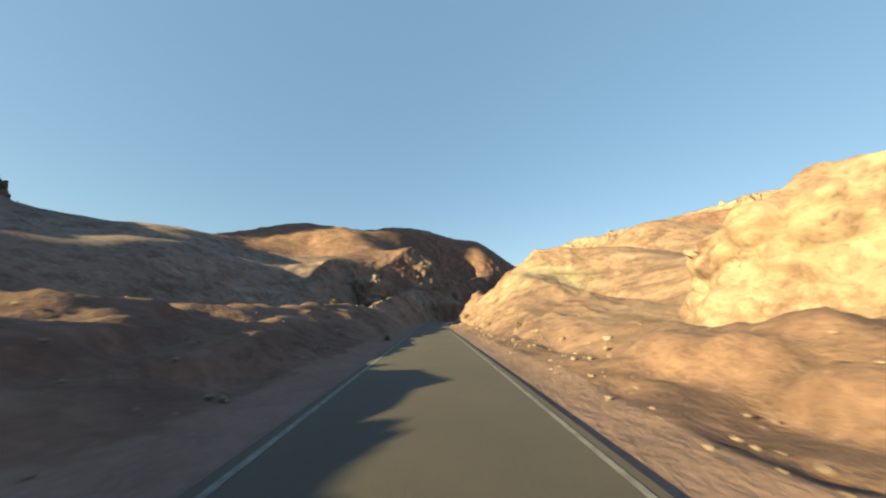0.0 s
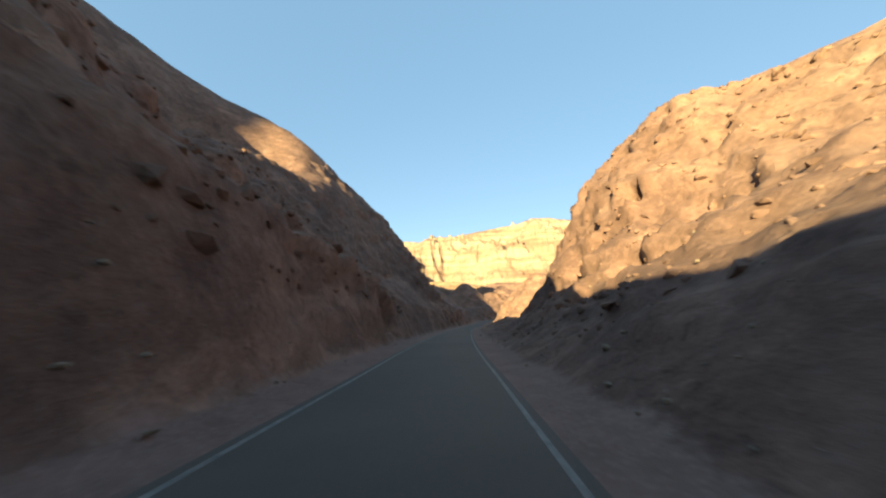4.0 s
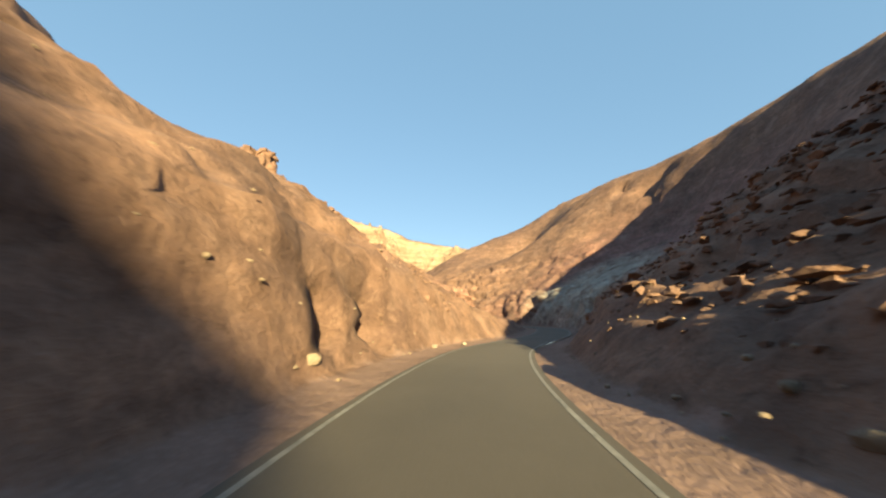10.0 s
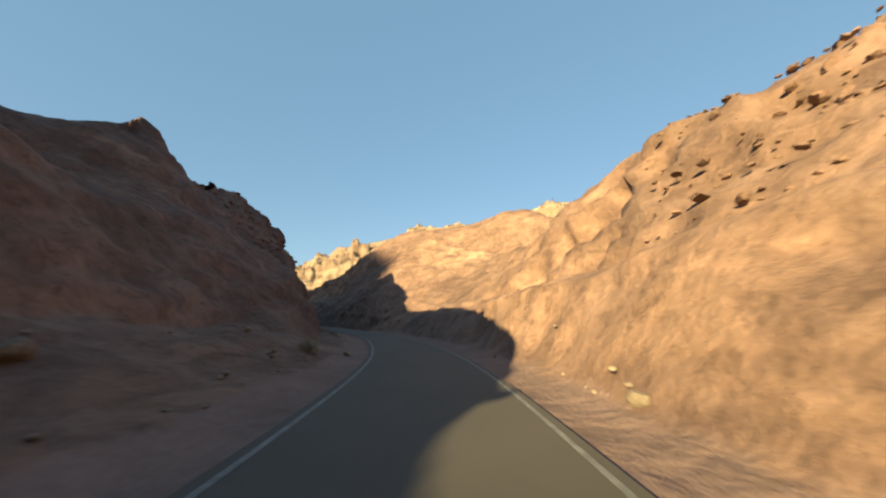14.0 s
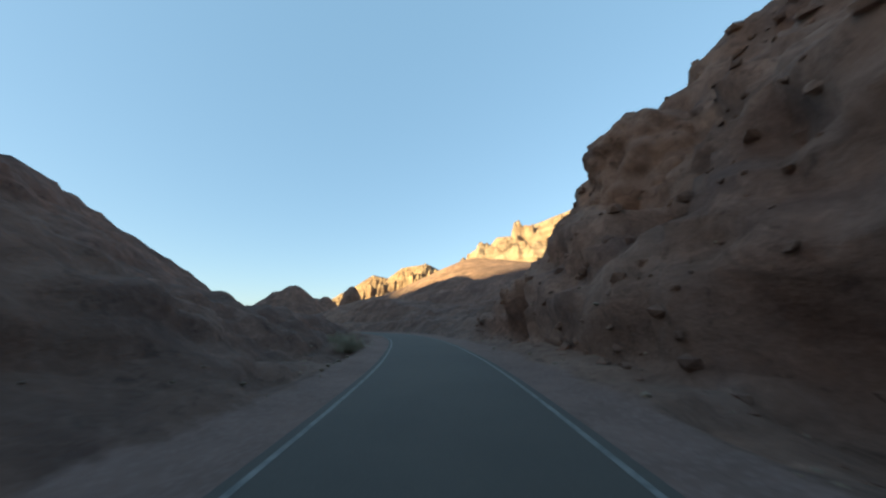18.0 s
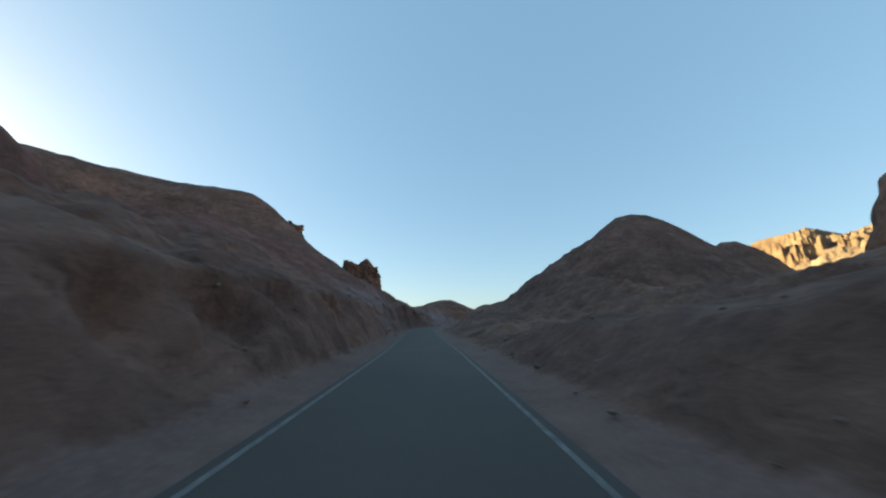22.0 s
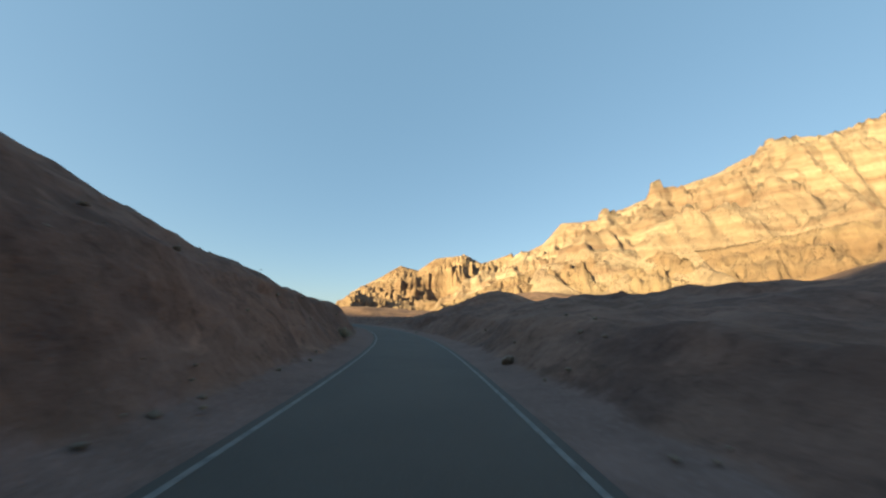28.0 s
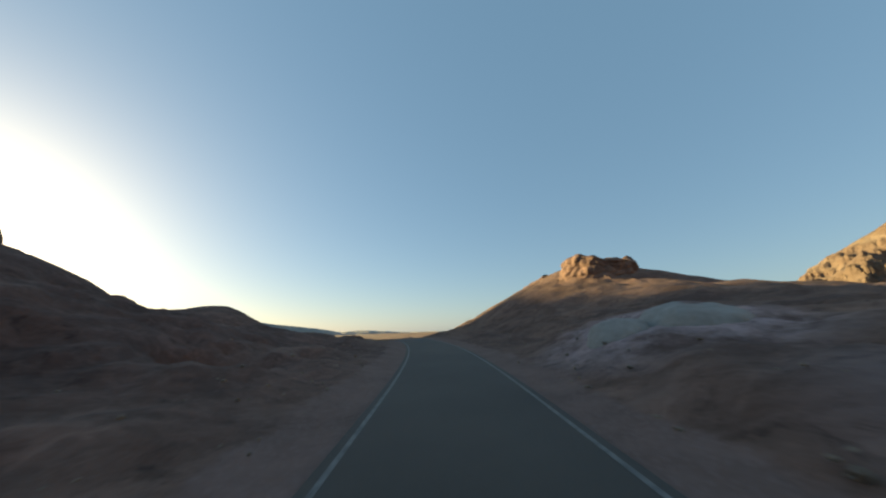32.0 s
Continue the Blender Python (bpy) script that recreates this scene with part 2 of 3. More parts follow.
def stone_material(name, low, high):
    m, nodes, links, shader = node_material(name)
    where = nodes.new("ShaderNodeTexCoord").outputs["Object"]
    spots = noise_node(nodes, links, where, 2.5, 8, 0.7)
    c = ramp(nodes, links, spots, (0.3, low), (0.7, high))
    own = nodes.new("ShaderNodeObjectInfo").outputs["Random"]
    c = mix(nodes, links, ramp(nodes, links, own, (0.0, 0.0), (1.0, 0.5)), c, tuple(v * 0.6 for v in low))
    links.new(c, shader.inputs["Base Color"])
    shader.inputs["Roughness"].default_value = 0.9
    bumped(nodes, links, shader, spots, 0.8, 0.08)
    return m


def twig_material(name, low, high):
    m, nodes, links, shader = node_material(name)
    own = nodes.new("ShaderNodeNewGeometry").outputs["Random Per Island"]
    links.new(ramp(nodes, links, own, (0.0, low), (1.0, high)), shader.inputs["Base Color"])
    shader.inputs["Roughness"].default_value = 0.9
    return m


def asphalt_material():
    m, nodes, links, shader = node_material("asphalt")
    where = nodes.new("ShaderNodeNewGeometry").outputs["Position"]
    worn = noise_node(nodes, links, where, 0.25, 5)
    chips = noise_node(nodes, links, where, 45, 3)
    c = ramp(nodes, links, worn, (0.3, (0.044, 0.037, 0.031)), (0.7, (0.066, 0.055, 0.045)))
    c = mix(nodes, links, ramp(nodes, links, chips, (0.5, 0.0), (0.75, 0.35)), c, (0.112, 0.098, 0.083))
    links.new(c, shader.inputs["Base Color"])
    shader.inputs["Roughness"].default_value = 0.85
    bumped(nodes, links, shader, chips, 0.4, 0.01)
    return m


def paint_material():
    m, nodes, links, shader = node_material("worn_white_paint")
    where = nodes.new("ShaderNodeNewGeometry").outputs["Position"]
    worn = noise_node(nodes, links, where, 6, 5, 0.7)
    links.new(ramp(nodes, links, worn, (0.35, (0.08, 0.08, 0.078)), (0.62, (0.18, 0.175, 0.165))), shader.inputs["Base Color"])
    shader.inputs["Roughness"].default_value = 0.8
    return m


HILLSIDE, ASPHALT, PAINT = hillside_material(), asphalt_material(), paint_material()
STONE = stone_material("weathered_stone", (0.13, 0.095, 0.068), (0.26, 0.20, 0.145))
PALE_STONE = stone_material("pale_stone", (0.17, 0.145, 0.115), (0.28, 0.25, 0.20))
TWIGS = twig_material("dry_twigs", (0.14, 0.11, 0.075), (0.26, 0.21, 0.15))
LEAVES = twig_material("dry_grey_green_leaves", (0.20, 0.18, 0.125), (0.36, 0.33, 0.25))
DARK_LEAVES = twig_material("olive_leaves", (0.05, 0.05, 0.025), (0.11, 0.10, 0.055))

# ---- the road's line ----
ROAD_A = [(1.60, -60.00), (1.00, -40.00), (0.40, -20.00), (-0.00, 0.01), (-0.55, 20.01), (-1.20, 40.00), (-1.40, 60.00), (1.01, 79.78), (8.30, 98.51), (19.13, 115.35), (30.86, 131.58), (43.12, 147.36), (56.20, 162.50), (69.70, 177.20), (83.40, 191.90), (96.90, 206.60), (112.80, 218.50), (132.10, 223.30), (152.00, 221.00), (171.70, 222.80), (187.10, 235.00), (197.10, 252.30), (205.80, 270.30), (209.30, 289.80), (206.40, 309.60), (203.60, 329.40), (203.60, 349.40)]
ROAD_B = [(203.40, 369.44), (200.13, 389.22), (192.49, 407.72), (180.25, 423.53), (165.40, 437.00), (149.70, 449.40), (133.71, 461.28), (117.80, 473.49), (103.30, 487.30), (90.90, 502.90), (81.80, 520.70), (78.20, 540.30), (78.00, 560.30), (78.00, 580.30), (76.30, 600.23), (71.39, 619.56), (64.18, 638.29), (54.04, 655.58), (39.91, 669.68), (22.49, 679.68), (4.10, 687.40), (-15.20, 692.40), (-35.10, 694.50), (-55.10, 695.70), (-75.10, 696.60), (-95.10, 697.20)]
ROAD_Z = [-0.02, -0.02, -0.02, -0.02, -0.08, -0.15, -0.22, -0.30, -0.40, -0.45, -0.47, -0.52, -0.46, -0.24, 0.06, 0.47, 1.14, 1.96, 2.88, 3.92, 4.80, 5.46, 6.06, 6.70, 7.40, 8.08, 8.65, 9.01, 9.17, 9.22, 9.27, 9.41, 9.66, 9.98, 10.31, 10.60, 10.85, 11.06, 11.25, 11.52, 11.90, 12.40, 12.90, 13.35, 13.93, 14.85, 15.57, 16.17, 16.53, 15.70, 14.03, 12.33, 10.63]

line = np.array(ROAD_A + ROAD_B)
knots = np.arange(len(line)) * 20.0


def through_knots(values, s):
    """A smooth curve through values that stand 20 m apart."""
    slope = np.gradient(values, axis=0)
    i = np.clip((s / 20).astype(int), 0, len(values) - 2)
    u = s / 20 - i
    u = u[:, None] if values.ndim > 1 else u
    return (2 * u**3 - 3 * u**2 + 1) * values[i] + (u**3 - 2 * u**2 + u) * slope[i] + (3 * u**2 - 2 * u**3) * values[i + 1] + (u**3 - u**2) * slope[i + 1]


STATION = np.arange(0, knots[-1] + 0.1, 0.5)
CENTRE = through_knots(line, STATION)
ALONG = np.gradient(CENTRE, axis=0)
ALONG /= np.linalg.norm(ALONG, axis=1)[:, None]
RIGHT = np.stack([ALONG[:, 1], -ALONG[:, 0]], 1)
LEVEL = through_knots(np.array(ROAD_Z), STATION)

# ---- the canyon's cross-sections ----
OUT = np.array([0, 2.5, 3.2, 5, 8, 13, 20, 31, 48, 75, 130, 260, 600])
SECTIONS = []


def section(station, left, right):
    """Heights above the road at 5, 8, 13, 20, 31, 48 and 75 m from its middle."""
    for side in (left, right):
        SECTIONS.append([0, -0.03, 0.1, *side, 0.8 * side[6] + 3, 0.6 * side[6] + 6, 12])


section(0, (0.5, 1.3, 1.5, 2, 4.1, 8, 14), (0.2, 0.8, 1.5, 3.1, 5.9, 9.1, 14))
section(20, (0.5, 1.3, 1.5, 2, 4, 8, 14), (0.2, 0.7, 1.4, 3.1, 5.9, 9.1, 13.9))
section(40, (0.5, 1.4, 1.5, 1.9, 4, 8, 15.1), (0.1, 0.7, 1.1, 3, 5.9, 9.1, 14))
section(60, (0.6, 1.4, 1.3, 1.3, 4.1, 8.8, 17.5), (0.1, 0.8, 0.4, 2.6, 6, 10, 15.9))
section(80, (0.8, 1.6, 0.9, 0.7, 5.6, 9.3, 20.8), (0.1, 1.3, 0.6, 2.1, 6.8, 10.4, 17.9))
section(100, (1.2, 2, 0.9, 0.6, 10.8, 8.8, 23.1), (0.1, 2.6, 6.2, 3.8, 9.3, 8.8, 19.8))
section(120, (1.7, 4.5, 0.5, 12, 8.8, 18, 17.3), (0.1, 2.8, 9.5, 14.6, 14.7, 12, 20.9))
section(140, (4.1, 7.5, 6.5, 12.9, 17.7, 14.1, 26), (3.7, 7.7, 3.5, 1.6, 11, 18.2, 19.8))
section(160, (5.6, 7.9, 18.9, 24.8, 22.9, 33.2, 40.1), (1.6, 3.5, 3.1, 15.9, 17.9, 25.5, 15.6))
section(180, (4.5, 4.9, 11, 11.8, 20, 39.8, 42.2), (1, 3.1, 5.9, 9.9, 18.1, 29.1, 21.5))
section(200, (3.2, 5.5, 9.1, 18.4, 9.2, 44.3, 51), (0.1, 2.7, 13.9, 21.6, 24.3, 26.4, 27.2))
section(220, (3.2, 5.7, 7.6, 23.1, 37.5, 44.7, 45.3), (0.1, 0.3, 0.6, 10.8, 20.7, 34.1, 25.4))
section(240, (3.4, 5.8, 16, 25.4, 35.3, 48, 42.6), (0.1, 1.5, 0.7, 7.1, 11.9, 42.7, 45.1))
section(260, (4.1, 4.9, 9.1, 14, 32.6, 34.5, 41.8), (1, 2.1, 1.4, 3.7, 6.1, 24, 39))
section(280, (3.9, 6.3, 9.8, 4.4, 16.7, 30.2, 40.2), (1, 1.7, 0.8, 0.3, 17.1, 18.2, 40.2))
section(300, (1.3, 0.7, 9.2, 14.6, 20.6, 32.3, 48.3), (1.6, 3, 4.4, 11.3, 22.1, 29.6, 14.3))
section(320, (3.1, 6, 4.2, 1.9, 13.2, 22.1, 39.8), (1.5, 1.9, 8, 11, 19.1, 32.2, 21))
section(340, (4.2, 6.8, 10.1, 14.5, 6.5, 1, 8.5), (1.5, 3.1, 7.3, 13.7, 11.9, 24.7, 18.2))
section(360, (1.2, 1.2, 1, 8.2, 3.7, 11.7, 18.3), (3.5, 5.2, 8.8, 9.1, 23.4, 35.3, 16.2))
section(380, (0.4, 0.9, 5, 10.1, 12.2, 16.1, 21.6), (4.1, 6.5, 8.6, 12.4, 17, 44.5, 38.7))
section(400, (0.4, 0.9, 3.5, 1.4, 11.5, 21, 18.9), (3.6, 7.5, 5.6, 12.4, 26, 44.4, 58))
section(420, (0.8, 2.3, 10.1, 13.2, 12.5, 18.5, 5.2), (3, 3.9, 4.2, 15.2, 21.5, 22.7, 54.9))
section(440, (0.1, 0.3, 5.5, 6, 24.2, 10.7, 11.5), (2.5, 3, 11.4, 14.4, 21.6, 32.8, 45.3))
section(460, (0.1, 5.6, 8.7, 17.5, 7.9, 15.3, 16.1), (1.6, 3.4, 5.8, 10.8, 7.6, 21.1, 20.3))
section(480, (5.3, 14.8, 18.3, 8.4, 10.1, 11.6, 17.3), (2.3, 5.2, 11.2, 17.3, 11.9, 32.1, 32.5))
section(500, (1, 2.1, 12.6, 10, 11.6, 10, 21.6), (1, 3.9, 6.8, 16.4, 24.8, 29.6, 27.7))
section(520, (2.1, 6.3, 8.5, 9.4, 11, 13.8, 28.8), (0.2, 5.8, 5.3, 18.8, 28.6, 29.2, 28.9))
section(540, (0.1, 1.7, 3.6, 9.1, 4.1, 31.3, 35.4), (0.1, 6.7, 13.6, 16.3, 28.3, 32.2, 34.4))
section(560, (0.2, 1.6, 0.7, 6.2, 9.1, 23.6, 30.8), (1.1, 1.4, 0.6, 6.4, 5.9, 2, 13.2))
section(580, (1, 1.5, 0.7, 3.7, 11.1, 23, 36.5), (1.4, 1, 3.3, 4.5, 12.4, 15.2, 14.6))
section(600, (1.5, 2.8, 2, 4.7, 11.7, 22.8, 33), (1.3, 1.8, 7, 6.8, 14.4, 22.3, 8.2))
section(620, (1.9, 2.5, 3.4, 5.4, 11.7, 21.5, 36.7), (1.5, 1.5, 4.2, 5.2, 11, 8.3, 4))
section(640, (2.5, 3.3, 5.6, 6.5, 11.7, 17.9, 26), (1.1, 1.4, 0.6, 2, 8.8, 8.3, 6.1))
section(660, (2.5, 3.7, 7.2, 11.5, 5.2, 26.5, 22), (0.5, 1.2, 1, 5.4, 2.5, 1, 2))
section(680, (3.6, 6.5, 9.3, 12.2, 15.6, 2.6, 34.8), (0.4, 2.4, 4.3, 10.1, 16.9, 1, 4.2))
section(700, (3.8, 5.5, 7.4, 12.1, 20, 36.1, 38.1), (0.4, 0.4, 3.1, 1.4, 17, 15, 2.3))
section(720, (0.9, 4, 5.6, 4.8, 2.1, 19.7, 42.1), (1, 1.3, 0.6, 3.8, 8.1, 13.2, 4.7))
section(740, (0.2, 0.3, 2.4, 5.7, 2.6, 14.4, 30.4), (0.7, 2.1, 1, 2.2, 7.3, 17.2, 8.3))
section(760, (0.7, 1.9, 1.8, 7.6, 12.9, 1.9, 2), (0.8, 0.8, 0.8, 1.5, 5.5, 15, 8.8))
section(780, (2.5, 4.3, 4.6, 3.4, 5.9, 4.5, 4.1), (1.1, 1.1, 1.8, 2.2, 2.9, 17.6, 6.2))
section(800, (2.7, 5.3, 7.3, 5.9, 3.7, 8.7, 4.8), (1.4, 0.7, 1.8, 3, 3.5, 8.9, 2))
section(820, (2, 2.3, 3.4, 2, 16.8, 11.4, 5.3), (1.6, 2.7, 3.1, 4, 1.8, 6.5, 15.7))
section(840, (2.3, 1.1, 2.3, 5, 13.5, 14.4, 7.1), (1.3, 1.7, 3.4, 1.5, 0.7, 1, 8.4))
section(860, (1.8, 2, 0.9, 0.5, 7.8, 14.3, 7.7), (0.4, 0.3, 0.3, 4.4, 9.5, 1, 6.8))
section(880, (0.1, 1.9, 5.1, 5.2, 7.4, 11.7, 8.3), (0.3, 0.3, 0.3, 1.4, 0.6, 8.6, 13.6))
section(900, (0.1, 0.4, 2.9, 1.3, 9, 9.2, 7.6), (0.3, 0.4, 0.4, 1, 0.5, 1, 5.3))
section(920, (0.1, 0.3, 2.8, 6.9, 3.1, 10, 5.4), (0.4, 0.7, 1.5, 2.1, 1, 5.4, 6.1))
section(940, (0.1, 0.3, 1.6, 0.7, 9.1, 10.3, 2), (0.2, 0.3, 2.2, 4.3, 4.4, 2.1, 7.4))
section(960, (0.1, 0.3, 0.3, 0.3, 2.6, 14.3, 2), (0.1, 0.3, 2.4, 6.9, 11.7, 9.8, 2.2))
section(980, (0.1, 0.3, 0.3, 0.3, 4.4, 8.2, 3), (0.1, 0.3, 0.3, 3.4, 8.9, 11.3, 15.7))
section(1000, (0.5, 0.3, 1.8, 5.3, 10.3, 7.9, 8.7), (0.6, 0.4, 0.3, 0.3, 3.8, 10.6, 4.9))
section(1020, (1.8, 1.9, 3.1, 6.2, 14, 12, 8.2), (1.3, 1.5, 1.7, 1.7, 3.8, 7.5, 2))
section(1040, (2.8, 2.9, 3.4, 4.1, 5.2, 5, 2.8), (1.8, 2, 2.2, 2.4, 2.9, 2.7, 2))
TABLE = np.array(SECTIONS, float).reshape(-1, 2, len(OUT))


def rise(s, d):
    """The height of the ground above the road at the station s and d metres to the right of it."""
    side, away = (d > 0).astype(int), np.abs(d)
    i = np.clip((s / 20).astype(int), 0, len(TABLE) - 2)
    u = np.clip(s / 20 - i, 0, 1)
    u = u * u * (3 - 2 * u) * 0.5 + u * 0.5
    j = np.clip(np.searchsorted(OUT, away, side="right") - 1, 0, len(OUT) - 2)
    v = np.clip((away - OUT[j]) / (OUT[j + 1] - OUT[j]), 0, 1)
    low = TABLE[i, side, j] * (1 - v) + TABLE[i, side, j + 1] * v
    high = TABLE[i + 1, side, j] * (1 - v) + TABLE[i + 1, side, j + 1] * v
    return low * (1 - u) + high * u


# peaks that stand out of the slopes: x, y, top, steepness, roundness of the top in metres
KNOLLS = [(142, 496, 27.8, 0.98, 3.0), (151, 509, 24.5, 1.15, 1.5), (116.5, 246, 20.5, 1.0, 3.0), (-3, 719, 26, 0.62, 2.0), (-17, 721, 25, 0.6, 1.5), (42.5, 644, 21.3, 0.95, 1.0), (92, 174, 14.8, 1.15, 3.0), (21, 692, 17.7, 0.25, 1.0)]


# blocky, broken faces: x, y, reach in metres
CRAGS = [(183, 243, 13), (112, 196, 15), (100, 184, 13), (36, 112, 14), (216, 244, 15), (138, 236, 9), (131, 208, 13), (-2, 118, 16), (14, 128, 14), (205, 300, 12), (218, 372, 16), (60, 170, 14)]


# slopes strewn with broken plates: x, y, reach in metres, how many
TALUS = [(131, 205, 17, 2600), (118, 192, 14, 1300), (217, 257, 8, 450), (178, 238, 10, 600)]


def raised(x, y, z):
    """The ground with its knolls."""
    for kx, ky, top, steep, soft in KNOLLS:
        z = np.maximum(z, top - steep * (np.sqrt((x - kx) ** 2 + (y - ky) ** 2 + soft * soft) - soft))
    return z


def weathered(p, normal, away):
    """Pushes places in and out along their normals, as rock weathers: gullies, blocks and pits on steep faces, soft rubble on slopes, nothing on the road."""
    x, y, z = p.T
    steep = smooth(0.12, 0.45, 1 - normal[:, 2])
    outward, inward = smooth(2.9, 6.0, away), smooth(2.8, 3.8, away)
    craggy = smooth(-0.05, 0.4, rough(x, y, z, 34.0, 2, 5)) * 0.8
    for cx, cy, reach in CRAGS:
        craggy = np.maximum(craggy, 0.95 * smooth(reach, reach * 0.5, np.hypot(x - cx, y - cy)))
    gully = rough(x, y, z * 0.3, 8.0, 4, 3, ridged=True)
    near, gap = cells(x + 0.5 * gully, y, z * 1.2, 3.4, 41)
    knob, seam = cells(x + 0.6 * gully, y, z * 1.3, 1.4, 47)
    ledge = z / 2.7 + 0.8 * rough(x, y, z, 22.0, 3, 61)
    ledge = np.abs((ledge % 1.0) - 0.35)
    pit = smooth(0.30, 0.55, rough(x, y, z * 0.55, 4.0, 3, 67))
    face = 0.55 * (gully - 0.5) + craggy * (1.2 * (0.5 - near) + 0.6 * np.minimum(gap, 0.25) + 0.6 * (ledge - 0.3)) + (0.8 * (0.5 - knob) + 0.5 * np.minimum(seam, 0.2)) * craggy - 1.3 * pit * (0.25 + craggy)
    slope = rough(x, y, z, 14.0, 4, 23) * 0.4 + craggy * (0.5 * (0.5 - knob) + 0.5 * (0.5 - near) - 0.5 * pit) + 0.25 * rough(x, y, z * 0.3, 6.0, 3, 71, ridged=True)
    push = steep * face + (1 - steep) * slope
    push = push * np.where(push > 0, outward, inward)
    chips = 0.30 * (rough(x, y, z * 1.6, 2.6, 4, 83, ridged=True) - 0.5) * (0.35 + 0.65 * np.maximum(craggy, steep)) * smooth(3.2, 7.0, away)
    small = rough(x, y, z, 1.2, 3, 31) * 0.13 * smooth(2.6, 5.0, away)
    return p + normal * (push + chips + small)[:, None]


def normals_of(grid):
    a, b = np.gradient(grid, axis=0), np.gradient(grid, axis=1)
    n = np.cross(a, b)
    n /= np.linalg.norm(n, axis=-1)[..., None] + 1e-9
    return n * np.where(n[..., 2:] < 0, -1, 1)


BESIDE = np.r_[1.8, 2.1, 2.6, 3.0, 3.0 + 23.0 * np.linspace(0.01, 1, 92) ** 1.3]


def ribbon(side):
    """The ground beside the road, from its edge to 26 m out."""
    d = BESIDE
    s, away = np.meshgrid(STATION, d, indexing="ij")
    z = np.repeat(LEVEL, len(d)).reshape(s.shape) + rise(s.ravel(), side * away.ravel()).reshape(s.shape)
    wide = np.ones(13) / 13
    for _ in range(2):
        z[:, 8:] = np.apply_along_axis(lambda c: np.convolve(np.pad(c, 6, mode="edge"), wide, "valid"), 0, z[:, 8:])
    grid = np.concatenate([(CENTRE[:, None] + side * RIGHT[:, None] * d[None, :, None]), z[..., None]], -1)
    grid[..., 2] += smooth(3.0, 9.0, away) * (raised(grid[..., 0], grid[..., 1], grid[..., 2]) - grid[..., 2])
    p = weathered(grid.reshape(-1, 3), normals_of(grid).reshape(-1, 3), away.ravel())
    return p, quads(*s.shape)


def nearest_station(x, y):
    """For every place the road's nearest station and the signed distance to its right."""
    coarse = slice(None, None, 8)
    cx, cy = CENTRE[coarse].T
    best, which = np.full(len(x), 1e18), np.zeros(len(x), int)
    for n in range(len(cx)):
        far = (x - cx[n]) ** 2 + (y - cy[n]) ** 2
        closer = far < best
        best[closer], which[closer] = far[closer], n
    k = which * 8
    off = np.stack([x, y], 1) - CENTRE[k]
    s = STATION[k] + (off * ALONG[k]).sum(1).clip(-3, 3)
    return s.clip(0, STATION[-1]), np.sqrt(best) * np.where((off * RIGHT[k]).sum(1) > 0, 1, -1)


def spread(low, high, step, reach):
    """Grid lines: even in the middle, ever wider to both sides."""
    mid, out, gap = np.arange(low, high, step), [], step
    while sum(out) < reach:
        gap *= 1.16
        out.append(gap)
    far = np.cumsum(out)
    return np.r_[low - far[::-1], mid, mid[-1] + far]


def far_ground():
    gx, gy = spread(-190, 330, 1.9, 3800), spread(-110, 830, 1.9, 3800)
    y, x = np.meshgrid(gy, gx, indexing="ij")
    s, d = nearest_station(x.ravel(), y.ravel())
    level = np.interp(s, STATION, LEVEL)
    distant = np.abs(d)
    z = level + rise(s, d)
    z = np.where(distant > 600, 12 + (level - 12) * smooth(900, 600, distant), z)
    z = z.reshape(x.shape)
    wide = np.ones(5) / 5
    for axis in (0, 1):
        z = np.apply_along_axis(lambda c: np.convolve(np.pad(c, 2, mode="edge"), wide, "valid"), axis, z)
    z = raised(x, y, z)
    grid = np.stack([x, y, z], -1)
    p = weathered(grid.reshape(-1, 3), normals_of(grid).reshape(-1, 3), distant)
    p[:, 2] -= 1.5 * smooth(26, 21, distant) + 4 * smooth(20, 12, distant)
    faces = quads(*x.shape)
    keep = distant[faces].min(1) > 15
    return p, faces[keep], distant


SIDES = {side: ribbon(side) for side in (-1, 1)}
FAR = far_ground()


def on_ground(station, out):
    """The place on the ground beside the road, out metres to the right of its middle."""
    side = 1 if out > 0 else -1
    p = SIDES[side][0].reshape(len(STATION), -1, 3)[min(int(station / 0.5), len(STATION) - 1)]
    middle = CENTRE[min(int(station / 0.5), len(STATION) - 1)]
    return p[np.argmin(np.abs(np.hypot(p[:, 0] - middle[0], p[:, 1] - middle[1]) - abs(out)))]


def build_ground():
    places, faces, first = [], [], 0
    for p, q in (*SIDES.values(), FAR[:2]):
        places.append(p)
        faces.append(q + first)
        first += len(p)
    ob = sheet("ground", np.concatenate(places), np.concatenate(faces), HILLSIDE)
    mask = ob.data.attributes.new("gravel", "FLOAT", "POINT")
    amount = np.zeros(len(ob.data.vertices), np.float32)
    columns = SIDES[1][0].shape[0] // len(STATION)
    amount[: 2 * columns * len(STATION)] = np.tile(smooth(4.2, 1.9, BESIDE), 2 * len(STATION))
    mask.data.foreach_set("value", amount)
    tagged(ob, "weathered tan and brown desert hillsides of a dry canyon", "ground", kind="structure")


